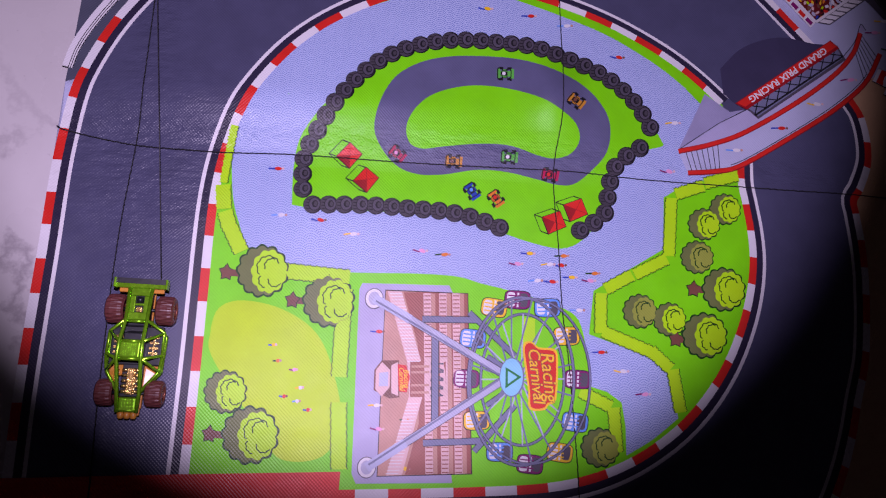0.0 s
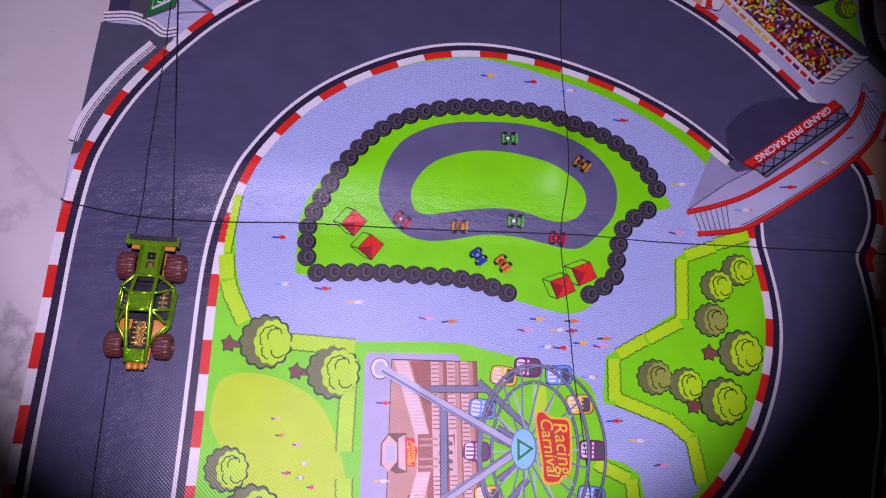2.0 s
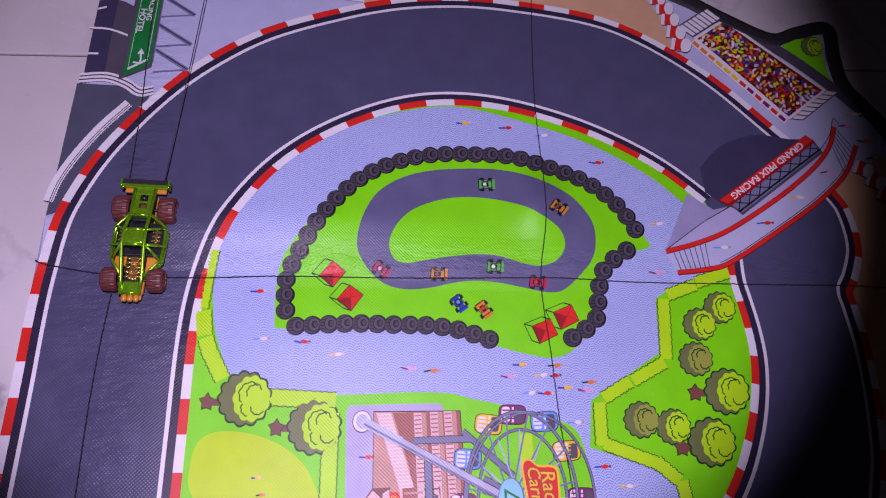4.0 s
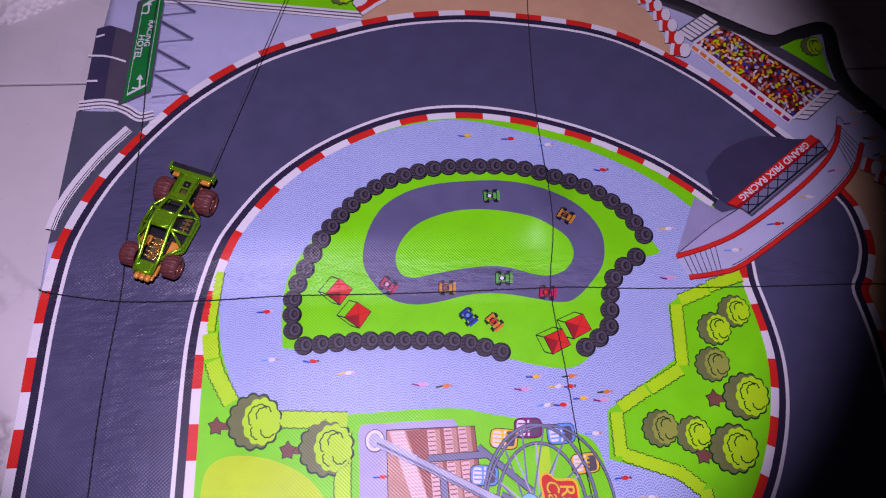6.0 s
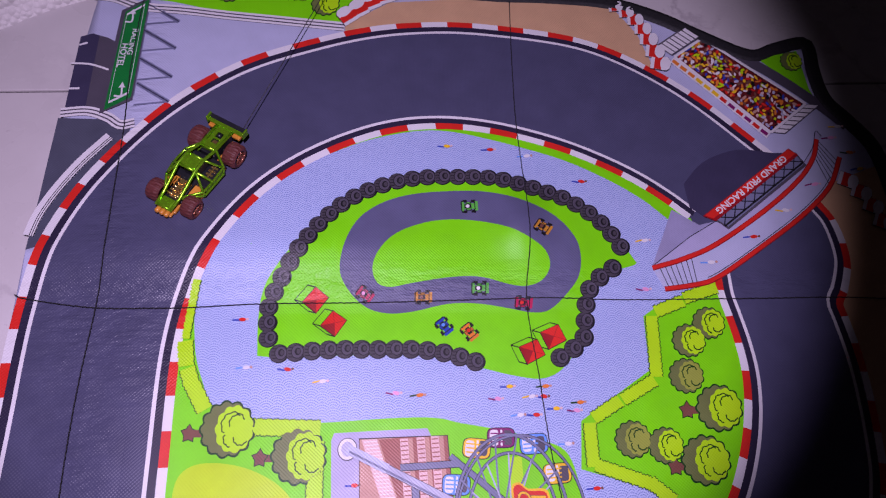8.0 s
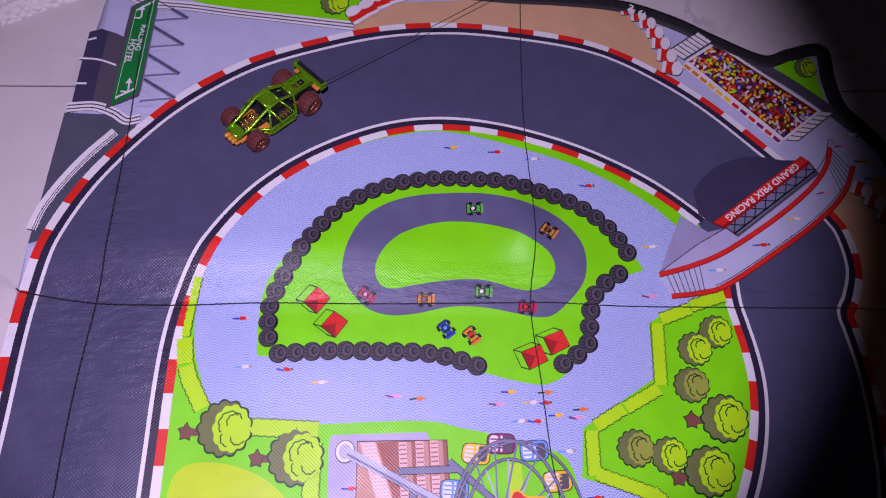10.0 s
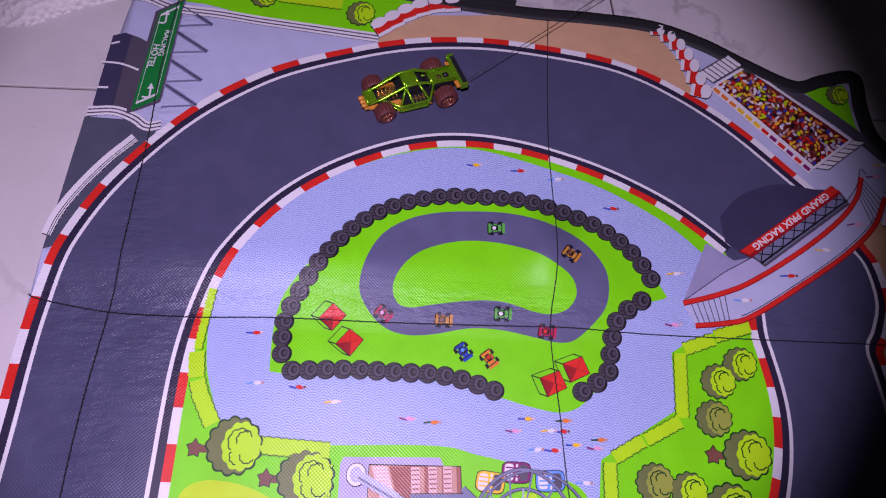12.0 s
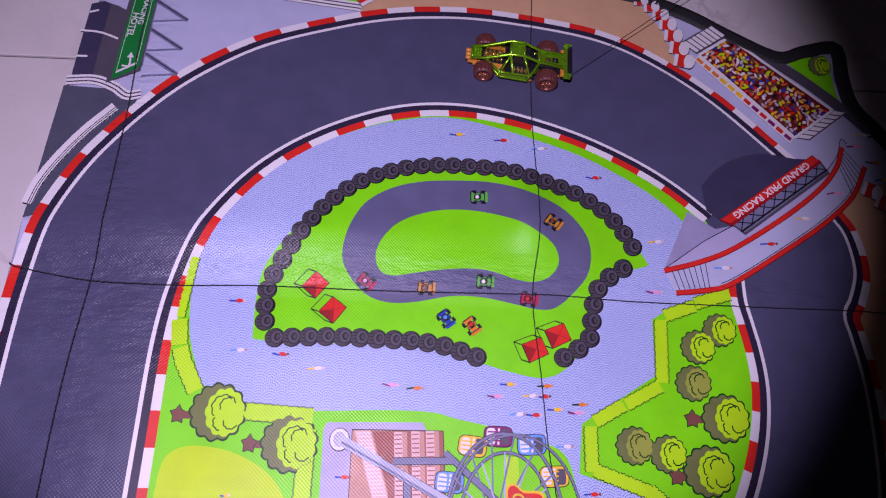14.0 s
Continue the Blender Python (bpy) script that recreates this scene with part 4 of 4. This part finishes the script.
def binding(points, w, name="binding"):
    line = even(curve(points, 6), 0.003)
    nn = normals(line)
    bm = bmesh.new()
    rows = []
    for p, n in zip(line, nn):
        row = []
        for u, h in ((-1, -0.6), (-0.95, 0.7), (-0.4, 1.0), (0.4, 1.0), (0.95, 0.7), (1, -0.6)):
            q = p + n * (u * w / 2000)
            row.append(bm.verts.new((*settle(q.x, q.y), relief(q.x, q.y) + (0.0012 if h > 0 else -0.0030) + 0.0006 * h)))
        rows.append(row)
    for a, b in zip(rows, rows[1:]):
        for k in range(5):
            f = bm.faces.new((a[k], b[k], b[k + 1], a[k + 1]))
            f.smooth = True
    bmesh.ops.recalc_face_normals(bm, faces=bm.faces[:])
    link(name, bm, BINDING, play_mat, "black woven edge binding")


binding([(90, 209), (178, 193), (246, 184), (282, 182), (318, 178), (348, 167), (370, 155), (397, 142), (412, 146), (427, 150), (432, 147), (433, 130), (437, 113), (448, 99), (460, 80), (466, 40), (468, 0), (472, -60), (472, -160), (468, -250)], 7.5)
binding([(205, 194), (225, 192), (243, 190)], 12, "strap")

# ---- a folded towel beside the mat ----
def towel():
    n = Nodes("white_towelling")
    v = n.add("ShaderNodeTexVoronoi")
    n.put(v.inputs["Vector"], n.place())
    v.inputs["Scale"].default_value = 260.0
    m = n.done(n.mix(n.ramp(n.noise(30.0), 0.3, 0.7), (0.55, 0.52, 0.50), (0.68, 0.65, 0.63)), 0.9, n.bump(v.outputs["Distance"], 0.8, 0.003))
    bm = bmesh.new()
    grid = []
    for i in range(25):
        row = []
        for j in range(25):
            u, w = i / 24, j / 24
            x = -0.17 + 0.168 * u
            y = 0.185 + 0.028 * max(0.0, u - 0.72) / 0.28 + 0.16 * w + 0.004 * math.sin(u * 9)
            e = min(u, 1 - u, w, 1 - w) * 24
            row.append(bm.verts.new((x, y, FLOOR + 0.012 * (1 - math.exp(-e * 0.9)) + 0.0015 * math.sin(u * 14) * math.sin(w * 9))))
        grid.append(row)
    for a, b in zip(grid, grid[1:]):
        for k in range(24):
            bm.faces.new((a[k], b[k], b[k + 1], a[k + 1])).smooth = True
    low = bmesh.ops.extrude_face_region(bm, geom=bm.faces[:])
    for g in low["geom"]:
        if isinstance(g, bmesh.types.BMVert):
            g.co.z = FLOOR
    bmesh.ops.recalc_face_normals(bm, faces=bm.faces[:])
    tagged(link("towel", bm, m), "white dimpled towel lying on the floor tiles", "towel")


towel()

# ---- the toy car ----
LACQUER = plain("green_metal_lacquer", (0.25, 0.55, 0.018), 0.25, metal=0.72, scale=700.0)
ROSEGOLD = plain("bright_edge_gold", (0.75, 0.48, 0.16), 0.25, metal=0.9, scale=1200.0, rise=0.0002)
AMBER = plain("amber_plastic", (0.55, 0.22, 0.03), 0.3)
CABIN = plain("black_plastic", (0.010, 0.010, 0.013), 0.4)
TREAD = plain("brown_plastic_tyre", (0.105, 0.026, 0.024), 0.46, scale=500.0)
COPPER = plain("copper_rim", (0.40, 0.15, 0.09), 0.3, metal=0.7)
toy_car = tagged(new("toy_car"), "green metallic toy buggy with brown tyres, on the mat", "toy car")
toy_car.scale = (0.975, 0.975, 0.975)


def mm(*p):
    return tuple(v / 1000 for v in p)


def both(bm, points, r, mat=0):
    """A tube and its mirror twin across the car."""
    tube(bm, [mm(x, y, z) for x, y, z in points], r / 1000, 8, mat)
    tube(bm, [mm(x, -y, z) for x, y, z in points], r / 1000, 8, mat)


def plate(bm, points, thick):
    """A thin panel through points, with thickness downward."""
    top = [bm.verts.new(mm(*p)) for p in points]
    low = [bm.verts.new(mm(p[0], p[1], p[2] - thick)) for p in points]
    bm.faces.new(top)
    bm.faces.new(low[::-1])
    for i in range(len(top)):
        j = (i + 1) % len(top)
        bm.faces.new((top[i], low[i], low[j], top[j]))
    bmesh.ops.recalc_face_normals(bm, faces=bm.faces[:])
    return bm


def car_body():
    part("chassis", block(block(bmesh.new(), mm(-29, -5.5, 3.2), mm(29, 5.5, 5.6), 0.0006), mm(-11, -12, 3.0), mm(13, 12, 5.2), 0.0006), AMBER, toy_car, "amber plastic chassis")
    for x, z in ((21.5, 6.3), (-20.0, 7.1)):
        part("axle", tube(bmesh.new(), [mm(x, -14, z), mm(x, 14, z)], 0.0009), CABIN, toy_car)
    cage = bmesh.new()
    both(cage, [(31, 4.6, 9.6), (22, 5.2, 11.2), (6, 5.6, 18.6), (-2.5, 5.4, 18.9), (-13, 5.0, 14.8), (-30, 5.4, 13.6)], 0.95)
    both(cage, [(6, 5.6, 18.4), (3, 13.2, 9.6), (-8.5, 13.0, 9.4), (-13.5, 5.2, 14.4)], 0.85)
    both(cage, [(21, 5.4, 10.8), (11, 12.4, 8.6), (3, 13.4, 9.4)], 0.85)
    both(cage, [(6, 6.0, 18.2), (11, 12.4, 8.8)], 0.75)
    both(cage, [(21, 5.4, 10.0), (11, 12.8, 5.0), (-7, 13.4, 5.0), (-14, 5.6, 9.0)], 0.8)
    both(cage, [(11, 12.6, 8.4), (11, 12.8, 5.0)], 0.7)
    both(cage, [(-8, 13.1, 9.2), (-7, 13.3, 5.0)], 0.7)
    both(cage, [(-2.5, 5.4, 18.6), (-8, 12.8, 9.6)], 0.7)
    for x, y, z in ((30, 4.6, 9.7), (6, 5.6, 18.4), (-2.5, 5.4, 18.7), (-13, 5.0, 14.6)):
        tube(cage, [mm(x, -y, z), mm(x, y, z)], 0.0009)
    part("roll_cage", cage, LACQUER, toy_car, "green metallic roll cage")
    for k in (1, -1):
        part("side_panel", plate(bmesh.new(), [(9, 12.9 * k, 8.0), (-6.5, 13.4 * k, 8.4), (-6, 13.5 * k, 5.0), (10, 13.0 * k, 5.0)], 0.5), LACQUER, toy_car)
    roof = block(bmesh.new(), mm(-2.2, -4.9, 18.2), mm(5.6, 4.9, 19.3), 0.0004, taper=(0.95, 0.92))
    for i in range(6):
        for j in range(6):
            block(roof, mm(-1.2 + i, -3.0 + j, 19.2), mm(-0.6 + i, -2.4 + j, 19.5))
    part("roof", roof, LACQUER, toy_car, "green roof panel with raised dots")
    bonnet = block(bmesh.new(), mm(23.5, -4.4, 8.2), mm(31, 4.4, 10.6), 0.0007, taper=(0.9, 0.9))
    for i in range(3):
        for j in range(5):
            block(bonnet, mm(24.6 + 1.6 * i, -2.9 + 1.3 * j, 10.5), mm(25.3 + 1.6 * i, -2.2 + 1.3 * j, 10.9))
    part("bonnet", bonnet, LACQUER, toy_car)
    for y in (-3.0, 0, 3.0):
        lamp = tube(bmesh.new(), [mm(29.5, y, 7.2), mm(33.2, y, 7.2), mm(34.0, y, 7.2)], [0.0015, 0.0015, 0.0010], 12)
        part("headlight", lamp, AMBER, toy_car, "amber headlight")
    part("bumper", block(bmesh.new(), mm(28.5, -5.2, 4.4), mm(32.4, 5.2, 6.2), 0.0006), AMBER, toy_car)
    part("cabin", block(block(bmesh.new(), mm(-11.5, -12.3, 5.2), mm(8.0, 12.3, 8.2), 0.0006), mm(-9, -4.6, 8), mm(5, 4.6, 16.6), 0.0006, taper=(0.72, 0.95)), CABIN, toy_car, "black plastic cabin")
    for y in (-8.5, 8.5):
        trim = bmesh.new()
        for k in range(4):
            block(trim, mm(-6.5 + 2.6 * k, y - 2.2, 8.3), mm(-5.2 + 2.6 * k, y + 2.2, 8.9), 0.0001)
        block(trim, mm(-6.8, y - 0.4, 8.3), mm(3.6, y + 0.4, 9.1), 0.0001)
        part("seat", trim, ROSEGOLD, toy_car, "gold seat frame")
    part("dashboard", plate(plate(bmesh.new(), [(9.5, 6.4, 9.0), (19, 6.2, 9.0), (12, 11.0, 7.8)], 1.2), [(9.5, -6.4, 9.0), (19, -6.2, 9.0), (12, -11.0, 7.8)], 1.2), AMBER, toy_car, "amber side plates")
    well = block(bmesh.new(), mm(7.5, -4.9, 5.4), mm(23.5, 4.9, 8.0), 0.0004)
    part("engine_bay", well, CABIN, toy_car)
    engine = bmesh.new()
    rng = random.Random(3)
    block(engine, mm(9.5, -2.2, 7.6), mm(22.5, 2.2, 9.6), 0.0005)
    for k in range(5):
        for s in (-1, 1):
            x = 10.5 + 2.6 * k
            tube(engine, [mm(x, s * 1.2, 9.4), mm(x + 0.2, s * 3.0, 10.4), mm(x + 0.3, s * 4.2, 8.4)], 0.0008, 6)
            block(engine, mm(x - 0.5, s * 1.3 - 0.5, 9.4), mm(x + 0.5, s * 1.3 + 0.5, 10.6 + rng.uniform(0, 0.8)), 0.0002)
    tube(engine, [mm(12, 0, 9.4), mm(12, 0, 11.6)], 0.0016, 12)
    tube(engine, [mm(17.5, 0, 9.4), mm(17.5, 0, 11.2)], 0.0013, 12)
    part("engine", engine, ROSEGOLD, toy_car, "gold plated engine")
    deck = block(bmesh.new(), mm(-30, -4.6, 12.0), mm(-26, 4.6, 13.6), 0.0004)
    block(deck, mm(-17.5, -4.6, 12.0), mm(-12.5, 4.6, 14.4), 0.0004)
    block(deck, mm(-26, -4.6, 12.0), mm(-17, -2.0, 13.6), 0.0004)
    block(deck, mm(-26, 2.0, 12.0), mm(-17, 4.6, 13.6), 0.0004)
    block(deck, mm(-22.2, -2.2, 12.0), mm(-21.0, 2.2, 13.6), 0.0003)
    part("rear_deck", deck, LACQUER, toy_car)
    part("rear_body", block(bmesh.new(), mm(-29, -5.0, 5.0), mm(-11, 5.0, 11.6), 0.0006), CABIN, toy_car)
    part("rear_vent", block(bmesh.new(), mm(-20.4, -1.4, 11.4), mm(-17.8, 1.4, 12.8), 0.0003), ROSEGOLD, toy_car)
    part("tank", tube(bmesh.new(), [mm(-25.4, 0, 12.8), mm(-22.6, 0, 12.8)], 0.0017, 12), CABIN, toy_car)
    for y in (-8.2, 8.2):
        part("wing_bracket", block(bmesh.new(), mm(-31, y - 2.6, 10.6), mm(-27.8, y + 2.6, 12.4), 0.0004), AMBER, toy_car)
    wing = block(bmesh.new(), mm(-32.2, -12.6, 13.2), mm(-29.6, 12.6, 14.6), 0.0004)
    for y in (-12.4, 12.4):
        block(wing, mm(-34.4, y - 0.5, 11.6), mm(-29.4, y + 0.5, 16.6), 0.0003)
    spoiler = part("spoiler", wing, LACQUER, toy_car, "green rear spoiler")
    # Black stands in for green lacquer that mirrors the dark room.
    part("blade", plate(bmesh.new(), [(-31.8, 12.0, 15.0), (-31.8, -12.0, 15.0), (-34.4, -12.6, 15.4), (-34.4, 12.6, 15.4)], 0.7), CABIN, spoiler, "spoiler blade, coloured black for its dark reflection")
    part("tow_ring", tube(bmesh.new(), [mm(-34.2, 9.1 + 1.5 * math.cos(a), 12.5 + 1.5 * math.sin(a)) for a in [k * 0.42 for k in range(16)]], 0.0003, 6), COPPER, toy_car)


def wheel(x, y, r, w):
    """A fat knobbly tyre on a six-spoke rim; its axle runs across the car."""
    hub = new("wheel")
    hub.parent = toy_car
    bm = bmesh.new()
    side = 1 if y > 0 else -1
    profile = [(-0.5, 0.62), (-0.5, 0.84), (-0.40, 0.96), (-0.2, 1.0), (0.2, 1.0), (0.40, 0.96), (0.5, 0.84), (0.5, 0.62)]
    rows = []
    for i in range(72):
        a = 2 * math.pi * i / 72
        rows.append([bm.verts.new((r * k * (1.045 if k > 0.9 and (i + (2 if u > 0 else 0)) % 4 < 2 else 1) * math.cos(a), u * w, r * k * (1.045 if k > 0.9 and (i + (2 if u > 0 else 0)) % 4 < 2 else 1) * math.sin(a))) for u, k in profile])
    for i in range(72):
        a, b = rows[i], rows[(i + 1) % 72]
        for k in range(len(profile)):
            bm.faces.new((a[k], b[k], b[(k + 1) % len(profile)], a[(k + 1) % len(profile)])).smooth = profile[k][1] < 0.9
    bmesh.ops.recalc_face_normals(bm, faces=bm.faces[:])
    part("tyre", bm, TREAD, hub, "brown knobbly tyre")
    rim = bmesh.new()
    tube(rim, [(0, -w * 0.30 * side, 0), (0, w * 0.34 * side, 0)], r * 0.62, 28)
    tube(rim, [(0, w * 0.3 * side, 0), (0, w * 0.46 * side, 0)], r * 0.16, 14)
    for i in range(6):
        a = 2 * math.pi * i / 6
        tube(rim, [(0, w * 0.38 * side, 0), (r * 0.6 * math.cos(a), w * 0.40 * side, r * 0.6 * math.sin(a))], r * 0.07, 6)
    tube(rim, [(r * 0.64 * math.cos(k * 0.21), w * 0.45 * side, r * 0.64 * math.sin(k * 0.21)) for k in range(31)], r * 0.05, 6)
    part("rim", rim, COPPER, hub, "copper coloured rim")
    return hub, x / 1000, y / 1000, r


car_body()
ROAD = 0.0005
WHEELS = [wheel(21.5, 11.6, 0.0063, 0.0082), wheel(21.5, -11.6, 0.0063, 0.0082), wheel(-20.0, 12.0, 0.0071, 0.0088), wheel(-20.0, -12.0, 0.0071, 0.0088)]
thread = tagged(link("thread", tube(bmesh.new(), [(0, 0, 0), (0.1, 0, -0.0012), (0.2, 0, -0.0012), (0.32, 0, 0)], 0.00028, 6), plain("dark_thread", (0.018, 0.016, 0.020), 0.5)),
                "thin dark pulling thread tied to the toy car", "thread")

# ---- motion of the car: seconds, place in metres, heading of the nose in degrees ----
DRIVE = [
    (0, 0.0550, -0.1150, -90.6),
    (0.5, 0.0538, -0.1040, -90.8),
    (1, 0.0529, -0.0880, -90.9),
    (1.5, 0.0523, -0.0690, -91.0),
    (2, 0.0516, -0.0555, -91.1),
    (2.5, 0.0516, -0.0450, -91.2),
    (3, 0.0518, -0.0200, -91.8),
    (3.5, 0.0520, -0.0075, -91.6),
    (4, 0.0513, 0.0100, -91.2),
    (4.2, 0.0515, 0.0148, -91.5),
    (6.3, 0.0650, 0.0350, -113.0),
    (6.5, 0.0655, 0.0362, -113.6),
    (7, 0.0710, 0.0500, -114.6),
    (7.5, 0.0755, 0.0615, -116.9),
    (7.7, 0.0790, 0.0675, -118.0),
    (10, 0.1200, 0.1194, -134.5),
    (10.5, 0.1338, 0.1265, -139.3),
    (11, 0.1511, 0.1376, -143.5),
    (11.5, 0.1652, 0.1428, -150.3),
    (12, 0.1886, 0.1498, -156.5),
    (12.5, 0.2125, 0.1545, -163.5),
    (13, 0.2425, 0.1557, -173.1),
    (13.5, 0.2560, 0.1570, -179.8),
    (14, 0.2678, 0.1568, -185.0),
]
# where the thread is held: seconds and a point on its line
PULL = [(0, 0.045, 0.071, 0.022), (1.5, 0.046, 0.097, 0.022), (3.5, 0.059, 0.131, 0.022), (6.5, 0.127, 0.19, 0.022), (7, 0.125, 0.196, 0.022), (7.5, 0.128, 0.197, 0.022), (10, 0.25, 0.206, 0.022), (10.5, 0.256, 0.22, 0.022), (11, 0.265, 0.223, 0.022), (12.5, 0.318, 0.217, 0.022), (14, 0.378, 0.209, 0.022)]


def along(rows, t):
    """The row at a time, on a smooth line through the rows."""
    i = max(k for k in range(len(rows) - 1) if rows[k][0] <= t + 1e-6)
    a, b = rows[i], rows[i + 1]
    u = (t - a[0]) / (b[0] - a[0])
    out = []
    for k in range(1, len(a)):
        def slope(j):
            p, q = rows[max(0, j - 1)], rows[min(len(rows) - 1, j + 1)]
            return (q[k] - p[k]) / (q[0] - p[0])
        h, m, n = b[0] - a[0], slope(i), slope(i + 1)
        out.append((2 * u ** 3 - 3 * u * u + 1) * a[k] + (u ** 3 - 2 * u * u + u) * h * m + (3 * u * u - 2 * u ** 3) * b[k] + (u ** 3 - u * u) * h * n)
    return out


def motions():
    times = [k / 10 for k in range(141)]
    car_rows, thread_rows, spins, rolled, last = [], [], [], 0.0, None
    for t in times:
        x, y, turn = along(DRIVE, t)
        z = relief(*settle(x, y, LIE.inverted())) + ROAD
        car_rows.append((t, pose(x, y, z, 0, 0, turn)))
        if last:
            rolled -= math.hypot(x - last[0], y - last[1])
        last = (x, y)
        spins.append((t, rolled))
        c, s = math.cos(radians(turn)), math.sin(radians(turn))
        tow = Vector((x - 0.032 * c - 0.0085 * s, y - 0.032 * s + 0.0085 * c, z + 0.0116))
        d = Vector(along(PULL, t)) - tow
        thread_rows.append((t, pose(*tow, 0, -math.degrees(math.atan2(d.z, math.hypot(d.x, d.y))), math.degrees(math.atan2(d.y, d.x)))))
    walk(toy_car, car_rows)
    walk(thread, thread_rows)
    for hub, x, y, r in WHEELS:
        walk(hub, [(t, pose(x, y, r, 0, math.degrees(d / (0.975 * r)), 0)) for t, d in spins])


motions()
